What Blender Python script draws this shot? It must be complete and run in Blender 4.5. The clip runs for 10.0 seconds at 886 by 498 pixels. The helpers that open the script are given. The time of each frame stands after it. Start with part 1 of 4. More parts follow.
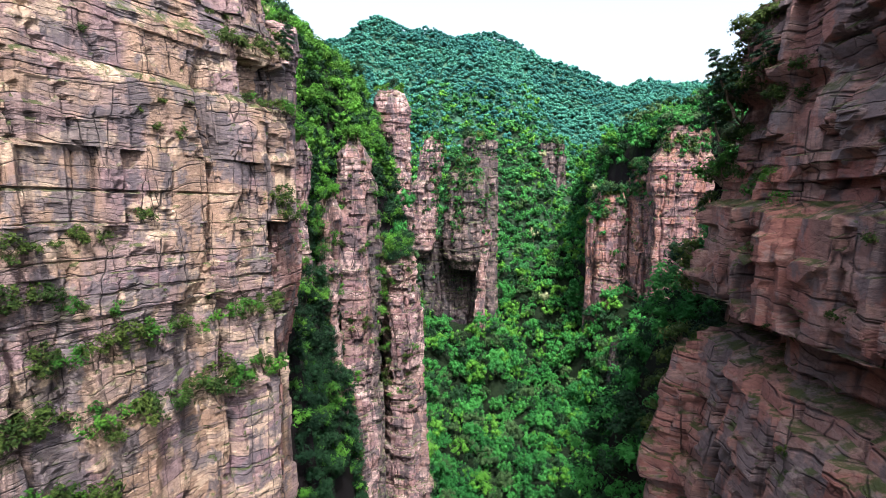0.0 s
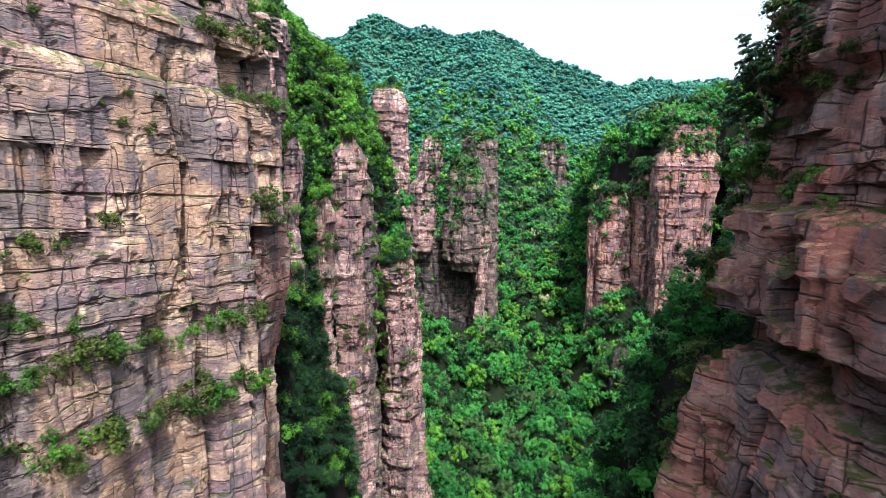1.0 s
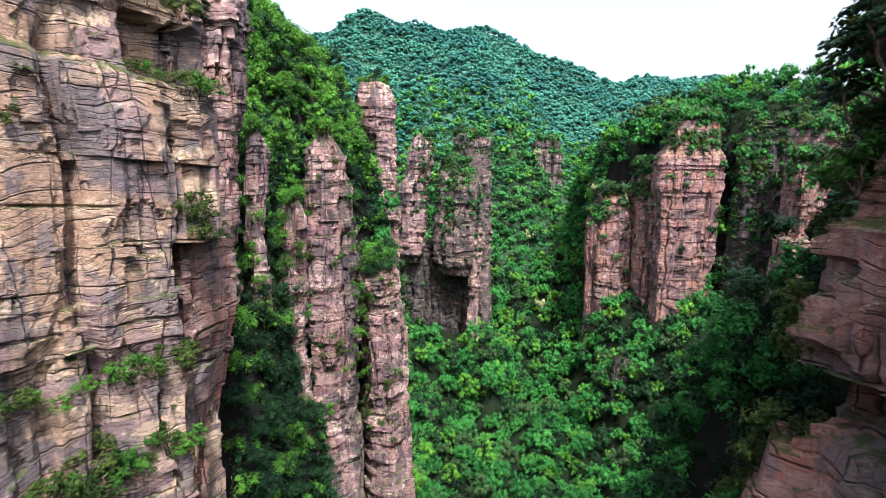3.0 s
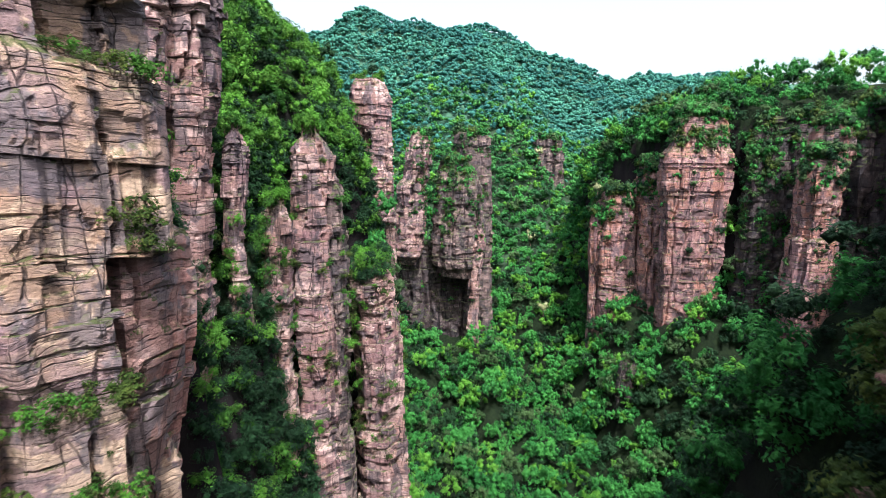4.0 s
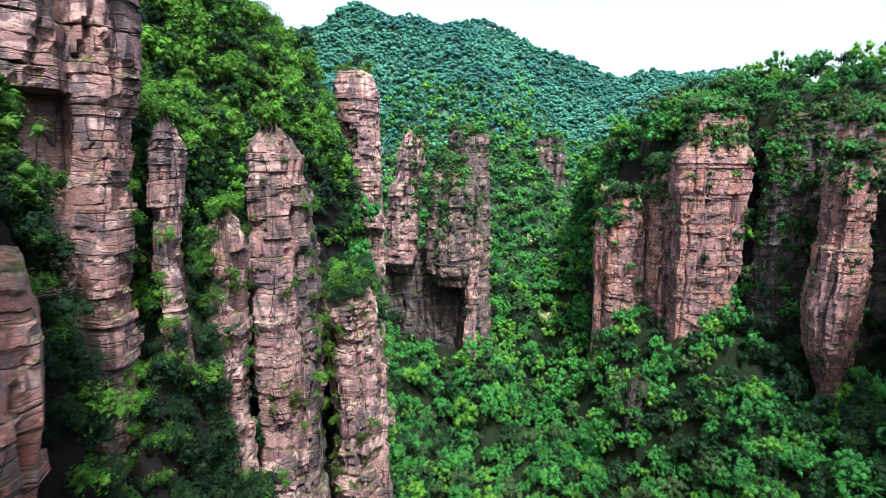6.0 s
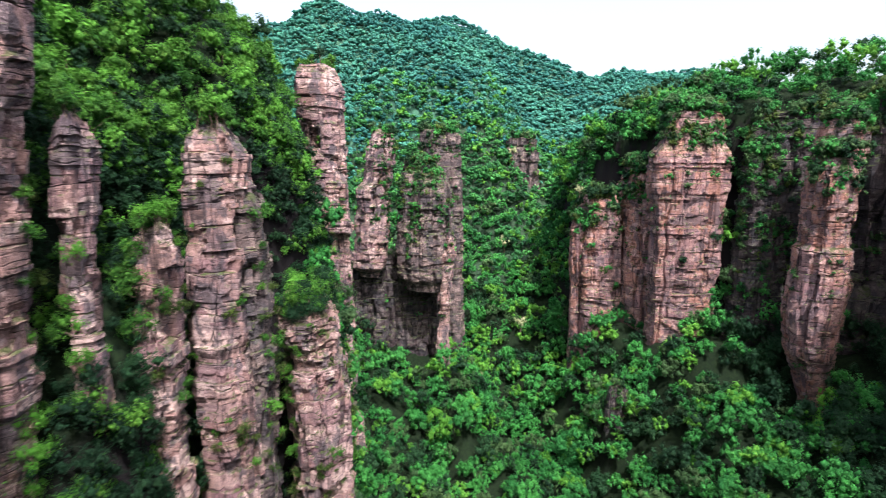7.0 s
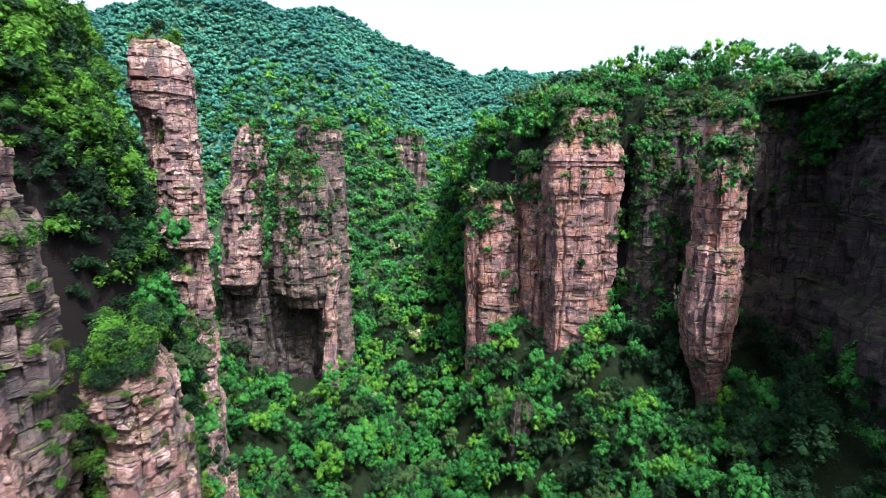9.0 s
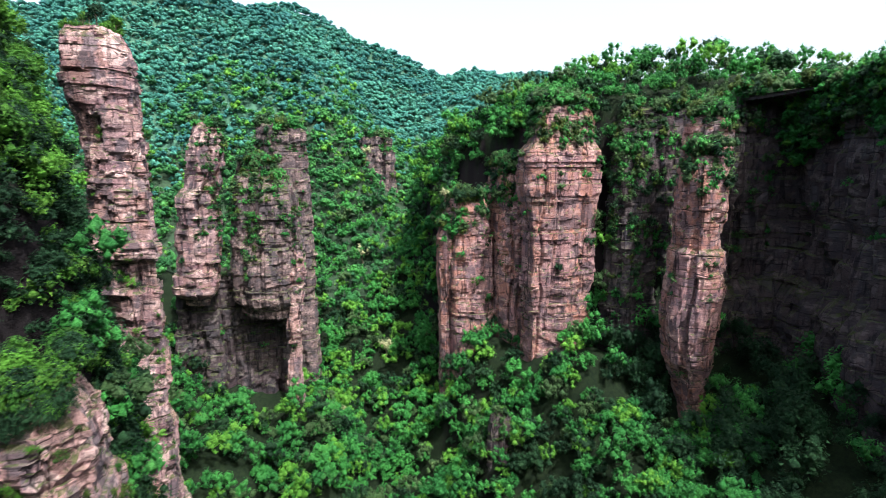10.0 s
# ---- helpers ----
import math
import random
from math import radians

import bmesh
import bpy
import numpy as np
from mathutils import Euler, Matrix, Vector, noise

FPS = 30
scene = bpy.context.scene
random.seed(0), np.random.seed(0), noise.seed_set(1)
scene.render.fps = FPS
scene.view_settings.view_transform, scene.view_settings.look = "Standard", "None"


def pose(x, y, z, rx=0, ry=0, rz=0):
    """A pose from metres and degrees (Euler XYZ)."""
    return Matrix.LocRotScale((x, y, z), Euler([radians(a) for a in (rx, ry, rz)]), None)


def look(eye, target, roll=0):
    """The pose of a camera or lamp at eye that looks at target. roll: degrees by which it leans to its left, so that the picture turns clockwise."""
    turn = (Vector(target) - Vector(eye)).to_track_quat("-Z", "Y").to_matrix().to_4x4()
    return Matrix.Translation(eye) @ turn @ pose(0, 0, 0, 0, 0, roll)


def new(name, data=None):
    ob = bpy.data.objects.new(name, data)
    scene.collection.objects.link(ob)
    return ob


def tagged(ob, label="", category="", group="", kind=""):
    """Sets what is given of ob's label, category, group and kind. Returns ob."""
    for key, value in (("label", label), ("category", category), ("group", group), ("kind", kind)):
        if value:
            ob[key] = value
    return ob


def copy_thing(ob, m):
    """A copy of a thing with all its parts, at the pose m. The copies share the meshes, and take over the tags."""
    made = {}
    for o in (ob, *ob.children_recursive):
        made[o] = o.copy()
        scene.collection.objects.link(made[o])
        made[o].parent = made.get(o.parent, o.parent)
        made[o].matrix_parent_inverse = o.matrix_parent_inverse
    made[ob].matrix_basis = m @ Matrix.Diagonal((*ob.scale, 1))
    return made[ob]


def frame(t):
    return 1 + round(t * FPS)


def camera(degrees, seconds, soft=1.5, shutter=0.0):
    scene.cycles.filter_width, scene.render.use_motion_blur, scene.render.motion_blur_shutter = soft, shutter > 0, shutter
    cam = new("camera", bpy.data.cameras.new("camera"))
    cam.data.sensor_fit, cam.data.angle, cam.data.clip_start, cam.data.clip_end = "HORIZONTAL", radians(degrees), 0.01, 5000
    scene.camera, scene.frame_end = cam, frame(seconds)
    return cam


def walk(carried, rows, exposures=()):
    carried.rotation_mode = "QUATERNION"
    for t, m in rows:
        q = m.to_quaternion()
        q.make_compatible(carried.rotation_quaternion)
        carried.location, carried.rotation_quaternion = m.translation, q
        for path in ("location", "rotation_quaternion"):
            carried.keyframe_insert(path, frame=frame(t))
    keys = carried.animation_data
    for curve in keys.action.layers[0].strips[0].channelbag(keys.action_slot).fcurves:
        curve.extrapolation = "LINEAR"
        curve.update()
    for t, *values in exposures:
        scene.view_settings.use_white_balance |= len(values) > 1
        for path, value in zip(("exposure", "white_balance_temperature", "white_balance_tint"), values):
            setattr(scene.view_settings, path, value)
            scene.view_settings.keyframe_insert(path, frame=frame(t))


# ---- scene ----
cam = camera(77.8, 10.0, soft=0.65, shutter=0.5)
PATH = [
    (0, (-1.039, -6.594, 0.512), (-1.036, -4.618, 0.2), 0.7),
    (0.5, (-1.01, -3.655, 0.481), (-1.006, -1.679, 0.17), 0.6),
    (1, (-0.79, -0.247, 0.436), (-0.785, 1.729, 0.124), 0.7),
    (1.5, (-0.552, 3.539, 0.522), (-0.532, 5.514, 0.209), 0.6),
    (2, (-0.226, 7.66, 0.57), (-0.197, 9.635, 0.256), 0.7),
    (2.5, (0.174, 11.921, 0.499), (0.204, 13.896, 0.184), 0.7),
    (4, (2.003, 26.109, 0.13), (2.028, 28.083, -0.186), 0.3),
    (4.5, (2.464, 30.973, 0.115), (2.49, 32.947, -0.201), 0.3),
    (5, (3.103, 36.555, 0.163), (3.128, 38.53, -0.153), 0.3),
    (6.5, (4.848, 53.697, 0.024), (4.893, 55.671, -0.29), 0.1),
    (7, (5.41, 59.952, 0.046), (5.539, 61.923, -0.268), 0.1),
    (7.5, (5.906, 66.171, -0.007), (6.18, 68.127, -0.322), 0.2),
    (8, (6.486, 72.728, -0.088), (6.89, 74.661, -0.403), 0.1),
    (8.5, (7.524, 79.511, -0.245), (8.011, 81.425, -0.56), 0.0),
    (9, (8.902, 85.625, -0.422), (9.43, 87.529, -0.735), -0.1),
    (9.5, (10.172, 91.616, -0.505), (10.736, 93.51, -0.815), -0.2),
    (10, (10.965, 97.508, -0.619), (11.603, 99.378, -0.927), -0.2),
]
walk(cam, [(t, look(eye, target, roll)) for t, eye, target, roll in PATH])

# ---- sky and light ----
SUN_FROM = Vector((0.19, -0.66, 1.15)).normalized()
world = bpy.data.worlds.new("sky")
scene.world = world
world.use_nodes = True
wn, wl = world.node_tree.nodes, world.node_tree.links
sky = wn.new("ShaderNodeTexSky")
sky.sky_type = 'NISHITA'
sky.sun_disc = False
sky.sun_elevation = math.asin(SUN_FROM.z)
sky.sun_rotation = math.atan2(SUN_FROM.x, SUN_FROM.y)
sky.air_density, sky.dust_density, sky.ozone_density = 1.0, 6.0, 1.0
pale = wn.new("ShaderNodeHueSaturation")
pale.inputs["Saturation"].default_value = 0.80
wl.new(sky.outputs[0], pale.inputs["Color"])
wl.new(pale.outputs[0], wn["Background"].inputs[0])
wn["Background"].inputs[1].default_value = 0.27
sun = new("sun", bpy.data.lights.new("sun", 'SUN'))
sun.data.energy, sun.data.angle, sun.data.color = 4.6, radians(1.0), (1.0, 0.955, 0.96)
sun.matrix_world = look((0, 0, 300), Vector((0, 0, 300)) - SUN_FROM)
scene.view_settings.exposure = 0.92

# ---- numeric noise ----


def hashed(ix, iy, iz, seed):
    h = (ix.astype(np.int64) * 374761393 + iy.astype(np.int64) * 668265263 + iz.astype(np.int64) * 2147483647 + seed * 1274126177) & 0xFFFFFFFF
    h = ((h ^ (h >> 13)) * 1274126177) & 0xFFFFFFFF
    h = ((h ^ (h >> 16)) * 2246822519) & 0xFFFFFFFF
    return ((h ^ (h >> 15)) & 0xFFFFFF) / 16777216.0


def vnoise(x, y, z, seed=0):
    """Smooth value noise from -1 to 1."""
    x, y, z = np.broadcast_arrays(np.asarray(x, float), np.asarray(y, float), np.asarray(z, float))
    i, j, k = np.floor(x), np.floor(y), np.floor(z)
    u, v, w = x - i, y - j, z - k
    u, v, w = u * u * (3 - 2 * u), v * v * (3 - 2 * v), w * w * (3 - 2 * w)
    out = 0
    for a in (0, 1):
        for b in (0, 1):
            for c in (0, 1):
                out = out + hashed(i + a, j + b, k + c, seed) * (u if a else 1 - u) * (v if b else 1 - v) * (w if c else 1 - w)
    return out * 2 - 1


def fbm(x, y, z, octaves=4, seed=0):
    out, amp, f = 0, 0.5, 1.0
    for n in range(octaves):
        out = out + amp * vnoise(x * f, y * f, z * f, seed + n * 17)
        amp, f = amp * 0.5, f * 2.03
    return out


def sstep(a, b, x):
    t = np.clip((x - a) / (b - a), 0, 1)
    return t * t * (3 - 2 * t)


# ---- materials ----
class Nodes:
    """Short hands for a node material."""

    def __init__(self, name):
        self.mat = bpy.data.materials.new(name)
        self.mat.use_nodes = True
        self.n, self.l = self.mat.node_tree.nodes, self.mat.node_tree.links
        self.bsdf = self.n["Principled BSDF"]
        self.pos = self.n.new("ShaderNodeNewGeometry")

    def put(self, socket, value):
        if isinstance(value, bpy.types.NodeSocket):
            self.l.new(value, socket)
        else:
            socket.default_value = value

    def scaled(self, sx, sy, sz):
        m = self.n.new("ShaderNodeVectorMath")
        m.operation = 'MULTIPLY'
        self.l.new(self.pos.outputs["Position"], m.inputs[0])
        m.inputs[1].default_value = (sx, sy, sz)
        return m.outputs[0]

    def noise(self, vector, scale, detail=4.0, rough=0.55, warp=0.0):
        t = self.n.new("ShaderNodeTexNoise")
        self.l.new(vector, t.inputs["Vector"])
        t.inputs["Scale"].default_value, t.inputs["Detail"].default_value = scale, detail
        t.inputs["Roughness"].default_value, t.inputs["Distortion"].default_value = rough, warp
        return t.outputs[0]

    def cells(self, vector, scale):
        t = self.n.new("ShaderNodeTexVoronoi")
        self.l.new(vector, t.inputs["Vector"])
        t.inputs["Scale"].default_value = scale
        return t.outputs["Color"]

    def span(self, value, a, b, c=0.0, d=1.0):
        m = self.n.new("ShaderNodeMapRange")
        m.interpolation_type = 'SMOOTHSTEP'
        self.put(m.inputs[0], value)
        for i, v in enumerate((a, b, c, d)):
            m.inputs[i + 1].default_value = v
        return m.outputs[0]

    def math(self, op, a, b):
        m = self.n.new("ShaderNodeMath")
        m.operation = op
        self.put(m.inputs[0], a)
        self.put(m.inputs[1], b)
        return m.outputs[0]

    def mix(self, f, a, b, kind='MIX'):
        m = self.n.new("ShaderNodeMix")
        m.data_type, m.blend_type = 'RGBA', kind
        self.put(m.inputs[0], f)
        self.put(m.inputs[6], a if isinstance(a, bpy.types.NodeSocket) else (*a, 1))
        self.put(m.inputs[7], b if isinstance(b, bpy.types.NodeSocket) else (*b, 1))
        return m.outputs[2]

    def bump(self, height, strength, distance):
        b = self.n.new("ShaderNodeBump")
        b.inputs["Strength"].default_value, b.inputs["Distance"].default_value = strength, distance
        self.l.new(height, b.inputs["Height"])
        self.l.new(b.outputs[0], self.bsdf.inputs["Normal"])


def rock_material(name, tan, pink, grey, varnish, cream, stain=0.5, bed=0.55):
    """Bedded quartz sandstone: tan and pink bands, grey weathered skin, dark seepage streaks, pale fresh scars,
    level bedding joints of uneven spacing (bed: joints a metre) and a net of cracks."""
    m = Nodes(name)
    broad = m.noise(m.scaled(1, 1, 0.22), 0.12, 3, 0.55, 0.3)
    fine = m.noise(m.scaled(1, 1, 2.4), 1.3, 8, 0.68)
    streak = m.noise(m.scaled(1, 1, 0.10), 0.42, 6, 0.65, 0.5)
    patch = m.noise(m.scaled(1, 1, 0.8), 0.21, 5, 0.62)
    scar = m.noise(m.scaled(1, 1, 1.9), 0.15, 5, 0.6)
    # the height in beds, gently warped along the face
    sep = m.n.new("ShaderNodeSeparateXYZ")
    m.l.new(m.pos.outputs["Position"], sep.inputs[0])
    level = m.math('ADD', sep.outputs[2], m.math('MULTIPLY', m.noise(m.scaled(1, 1, 1.2), 0.09, 3, 0.5), 5.0))
    level = m.math('ADD', level, m.math('MULTIPLY', m.noise(m.scaled(1, 1, 1), 0.7, 3, 0.6), 0.22))
    joints, tones = [], []
    for scale, wide in ((bed * 0.7, 0.045), (bed * 2.6, 0.08)):
        for feature, kept in (('DISTANCE_TO_EDGE', joints), ('F1', tones)):
            v = m.n.new("ShaderNodeTexVoronoi")
            v.voronoi_dimensions, v.feature = '1D', feature
            v.inputs["Scale"].default_value = scale
            m.l.new(level, v.inputs["W"])
            kept.append(m.span(v.outputs["Distance"], 0.0, wide, 1.0, 0.0) if feature != 'F1' else v.outputs["Color"])
    gap1 = m.span(m.noise(m.scaled(1, 1, 0.9), 0.26, 3, 0.6), 0.42, 0.54)
    gap2 = m.span(m.noise(m.scaled(1, 1, 1.6), 0.22, 4, 0.65), 0.45, 0.57)
    tone = m.n.new("ShaderNodeSeparateColor")
    m.l.new(tones[0], tone.inputs[0])
    tone2 = m.n.new("ShaderNodeSeparateColor")
    m.l.new(tones[1], tone2.inputs[0])
    col = m.mix(m.span(m.math('ADD', broad, m.math('MULTIPLY', m.math('SUBTRACT', tone.outputs[0], 0.5), 0.10)), 0.43, 0.57), tan, pink)
    col = m.mix(m.math('MULTIPLY', tone.outputs[1], m.span(broad, 0.3, 0.7, 0.15, 0.50)), col, cream)
    col = m.mix(m.span(scar, 0.53, 0.58, 0, 0.85), col, cream)
    col = m.mix(m.span(patch, 0.50, 0.57, 0, 0.80), col, grey)
    col = m.mix(m.math('MULTIPLY', m.math('MULTIPLY', tone2.outputs[0], gap2), 0.55), col, grey)
    col = m.mix(m.span(streak, 0.53, 0.64, 0, stain), col, varnish)
    # cracks, longer across than up
    wob = m.n.new("ShaderNodeVectorMath")
    wob.operation = 'MULTIPLY_ADD'
    tex = m.n.new("ShaderNodeTexNoise")
    m.l.new(m.pos.outputs["Position"], tex.inputs["Vector"])
    tex.inputs["Scale"].default_value, tex.inputs["Detail"].default_value = 0.5, 3
    m.l.new(tex.outputs["Color"], wob.inputs[0])
    wob.inputs[1].default_value = (1.2, 1.2, 1.4)
    m.l.new(m.scaled(1, 1, 2.0), wob.inputs[2])
    lines = []
    for scale, wide in ((0.34, 0.014), (1.0, 0.030)):
        v = m.n.new("ShaderNodeTexVoronoi")
        v.feature = 'DISTANCE_TO_EDGE'
        v.inputs["Scale"].default_value = scale
        m.l.new(wob.outputs[0], v.inputs["Vector"])
        lines.append(m.span(v.outputs["Distance"], 0.0, wide, 1.0, 0.0))
    crack = m.math('MAXIMUM', m.math('MULTIPLY', lines[0], m.span(scar, 0.44, 0.56, 0.55, 0.05)), m.math('MULTIPLY', lines[1], m.span(patch, 0.42, 0.55, 0.45, 0.0)))
    # upright joints that stop at some bed
    upright = m.n.new("ShaderNodeTexVoronoi")
    upright.feature = 'DISTANCE_TO_EDGE'
    upright.inputs["Scale"].default_value = bed * 0.55
    wob2 = m.n.new("ShaderNodeVectorMath")
    wob2.operation = 'MULTIPLY_ADD'
    m.l.new(tex.outputs["Color"], wob2.inputs[0])
    wob2.inputs[1].default_value = (0.5, 0.5, 0.2)
    m.l.new(m.scaled(1, 1, 0.13), wob2.inputs[2])
    m.l.new(wob2.outputs[0], upright.inputs["Vector"])
    rift = m.math('MULTIPLY', m.span(upright.outputs["Distance"], 0.0, 0.022, 1.0, 0.0), m.span(m.noise(m.scaled(1, 1, 0.8), 0.19, 3, 0.6), 0.45, 0.55))
    crack = m.math('MAXIMUM', crack, rift)
    crack = m.math('MAXIMUM', crack, m.math('MULTIPLY', joints[0], gap1))
    crack = m.math('MAXIMUM', crack, m.math('MULTIPLY', joints[1], m.math('MULTIPLY', gap2, 0.8)))
    col = m.mix(m.span(fine, 0.30, 0.66, 0.55, 0.0), col, m.mix(0.55, col, varnish))
    col = m.mix(m.span(fine, 0.55, 0.78, 0.0, 0.35), col, cream)
    col = m.mix(m.math('MULTIPLY', crack, 0.85), col, varnish)
    # moss and small weeds on the flat tops of the beds
    up = m.n.new("ShaderNodeSeparateXYZ")
    m.l.new(m.pos.outputs["Normal"], up.inputs[0])
    weed = m.math('MULTIPLY', m.span(up.outputs[2], 0.25, 0.65), m.span(m.noise(m.scaled(1, 1, 1), 0.7, 5, 0.7), 0.42, 0.58, 0.15, 0.9))
    col = m.mix(weed, col, (0.040, 0.058, 0.014))
    m.l.new(col, m.bsdf.inputs["Base Color"])
    m.bsdf.inputs["Roughness"].default_value = 0.9
    m.bsdf.inputs["Specular IOR Level"].default_value = 0.2
    grit = m.noise(m.scaled(1, 1, 2.2), 1.9, 8, 0.70)
    relief = m.math('ADD', grit, m.math('MULTIPLY', tone2.outputs[1], 0.35))
    m.bump(m.math('SUBTRACT', relief, m.math('MULTIPLY', crack, 0.9)), 1.0, 0.32)
    return m.mat


def leaf_material(name, low, mid, high, tree=0.16, gloss=0.65, glow=0.25, fine=1.7):
    """Foliage: hue by tree and by leaf cluster, a little light passing through."""
    m = Nodes(name)
    cell = m.cells(m.scaled(1, 1, 0.4), tree)
    sep = m.n.new("ShaderNodeSeparateColor")
    m.l.new(cell, sep.inputs[0])
    broad = m.noise(m.scaled(1, 1, 1), 0.035, 2)
    col = m.mix(m.span(m.math('ADD', m.math('MULTIPLY', sep.outputs[0], 0.6), m.math('MULTIPLY', broad, 0.5)), 0.25, 0.85), low, mid)
    isl = m.pos.outputs["Random Per Island"]
    col = m.mix(m.math('MULTIPLY', m.math('MULTIPLY', isl, isl), m.span(sep.outputs[1], 0.2, 0.95, 0.06, 0.42)), col, high)
    leafage = m.noise(m.scaled(1, 1, 1.3), fine, 5, 0.72)
    # Low spots between leaves are darkened: the shade of gaps painted in.
    col = m.mix(m.span(leafage, 0.38, 0.54, 0.60, 0.0), col, tuple(0.6 * c for c in low))
    m.bump(leafage, 1.0, 1.6 / fine)
    m.l.new(col, m.bsdf.inputs["Base Color"])
    m.bsdf.inputs["Roughness"].default_value = gloss
    m.bsdf.inputs["Specular IOR Level"].default_value = 0.15
    tr = m.n.new("ShaderNodeBsdfTranslucent")
    m.l.new(col, tr.inputs[0])
    ms = m.n.new("ShaderNodeMixShader")
    ms.inputs[0].default_value = glow
    m.l.new(m.bsdf.outputs[0], ms.inputs[1])
    m.l.new(tr.outputs[0], ms.inputs[2])
    m.l.new(ms.outputs[0], m.n["Material Output"].inputs["Surface"])
    return m.mat


def plain_material(name, a, b, scale, rough=0.9):
    m = Nodes(name)
    col = m.mix(m.span(m.noise(m.scaled(1, 1, 1), scale, 5, 0.6), 0.3, 0.7), a, b)
    m.l.new(col, m.bsdf.inputs["Base Color"])
    m.bsdf.inputs["Roughness"].default_value = rough
    m.bump(m.noise(m.scaled(1, 1, 1), scale * 4, 5, 0.6), 0.6, 0.3)
    return m.mat


ROCK_SUN = rock_material("sandstone_tan", (0.325, 0.214, 0.158), (0.232, 0.153, 0.178), (0.118, 0.107, 0.126), (0.018, 0.015, 0.019), (0.58, 0.435, 0.325), 0.55, 0.62)
ROCK_PINK = rock_material("sandstone_pink", (0.295, 0.172, 0.160), (0.225, 0.129, 0.147), (0.080, 0.070, 0.085), (0.011, 0.009, 0.014), (0.55, 0.395, 0.375), 0.70, 0.45)
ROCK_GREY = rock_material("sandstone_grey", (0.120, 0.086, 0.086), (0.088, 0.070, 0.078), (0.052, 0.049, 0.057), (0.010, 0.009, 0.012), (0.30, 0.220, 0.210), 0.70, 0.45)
ROCK_SALMON = rock_material("sandstone_salmon", (0.330, 0.155, 0.122), (0.240, 0.130, 0.142), (0.118, 0.086, 0.102), (0.013, 0.010, 0.014), (0.44, 0.280, 0.262), 0.75, 0.24)
ROCK_RED = rock_material("sandstone_red", (0.265, 0.150, 0.135), (0.330, 0.140, 0.120), (0.155, 0.135, 0.150), (0.020, 0.015, 0.018), (0.37, 0.240, 0.220), 0.55, 0.32)
# Shade of walls, gully and cave put into the colour; the spire shares it.
ROCK_SHADE_DARK = rock_material("sandstone_shade_dark", (0.052, 0.040, 0.044), (0.06, 0.042, 0.046), (0.040, 0.038, 0.046), (0.009, 0.008, 0.011), (0.125, 0.104, 0.106), 0.85, 0.25)
LEAF_VALLEY = leaf_material("leaves_broad", (0.020, 0.138, 0.034), (0.051, 0.268, 0.055), (0.127, 0.414, 0.090), 0.10)
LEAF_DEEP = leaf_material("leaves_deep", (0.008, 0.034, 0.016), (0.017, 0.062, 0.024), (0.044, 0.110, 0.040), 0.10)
LEAF_LIME = leaf_material("leaves_lime", (0.069, 0.232, 0.027), (0.112, 0.326, 0.043), (0.188, 0.420, 0.074), 0.10)
LEAF_OLIVE = leaf_material("leaves_olive", (0.033, 0.081, 0.030), (0.062, 0.128, 0.046), (0.131, 0.210, 0.081), 0.14)
LEAF_HILL = leaf_material("leaves_bright", (0.027, 0.113, 0.019), (0.077, 0.232, 0.030), (0.237, 0.420, 0.061), 0.20)
# Pale teal: the haze before the mountain is put into these leaves.
LEAF_FAR_HAZE = leaf_material("leaves_far_haze", (0.037, 0.190, 0.168), (0.081, 0.320, 0.224), (0.110, 0.370, 0.241), 0.030, fine=0.5)
LEAF_FAR_HAZE_DEEP = leaf_material("leaves_far_haze_deep", (0.031, 0.165, 0.155), (0.059, 0.250, 0.193), (0.081, 0.300, 0.207), 0.030, fine=0.5)
LEAF_MID = leaf_material("leaves_middle", (0.037, 0.181, 0.054), (0.070, 0.278, 0.070), (0.131, 0.377, 0.095), 0.07, fine=0.9)
LEAF_MID_DEEP = leaf_material("leaves_middle_deep", (0.020, 0.110, 0.041), (0.037, 0.162, 0.054), (0.073, 0.232, 0.073), 0.07, fine=0.9)
LEAF_BUSH = leaf_material("leaves_bush", (0.024, 0.060, 0.014), (0.070, 0.118, 0.024), (0.200, 0.225, 0.055), 0.35)
MID_MIX = ([LEAF_MID, LEAF_MID_DEEP, LEAF_LIME], (0.52, 0.36, 0.12))
GORGE_MIX = ([LEAF_VALLEY, LEAF_DEEP, LEAF_LIME, LEAF_OLIVE], (0.52, 0.22, 0.15, 0.11))
SCRUB_MIX = ([LEAF_OLIVE, LEAF_DEEP, LEAF_BUSH, LEAF_VALLEY], (0.34, 0.22, 0.10, 0.34))
HILL_MIX = ([LEAF_HILL, LEAF_DEEP, LEAF_LIME], (0.52, 0.25, 0.23))
FAR_HAZE_MIX = ([LEAF_FAR_HAZE, LEAF_FAR_HAZE_DEEP], (0.62, 0.38))
# Mostly deep leaves, so that cleft shade is carried by the colour.
CLEFT_SHADE_MIX = ([LEAF_HILL, LEAF_DEEP, LEAF_LIME], (0.18, 0.78, 0.04))
# Wall shade over the woods, put into the leaf colour.
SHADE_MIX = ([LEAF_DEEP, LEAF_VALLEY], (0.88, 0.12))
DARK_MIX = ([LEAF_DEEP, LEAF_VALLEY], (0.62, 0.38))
LEAF_PINE = leaf_material("needles", (0.018, 0.056, 0.030), (0.032, 0.090, 0.042), (0.070, 0.130, 0.048), 0.5, 0.5, 0.1)
LEAF_PALE = leaf_material("blossom", (0.30, 0.34, 0.16), (0.45, 0.47, 0.28), (0.62, 0.62, 0.44), 0.5)
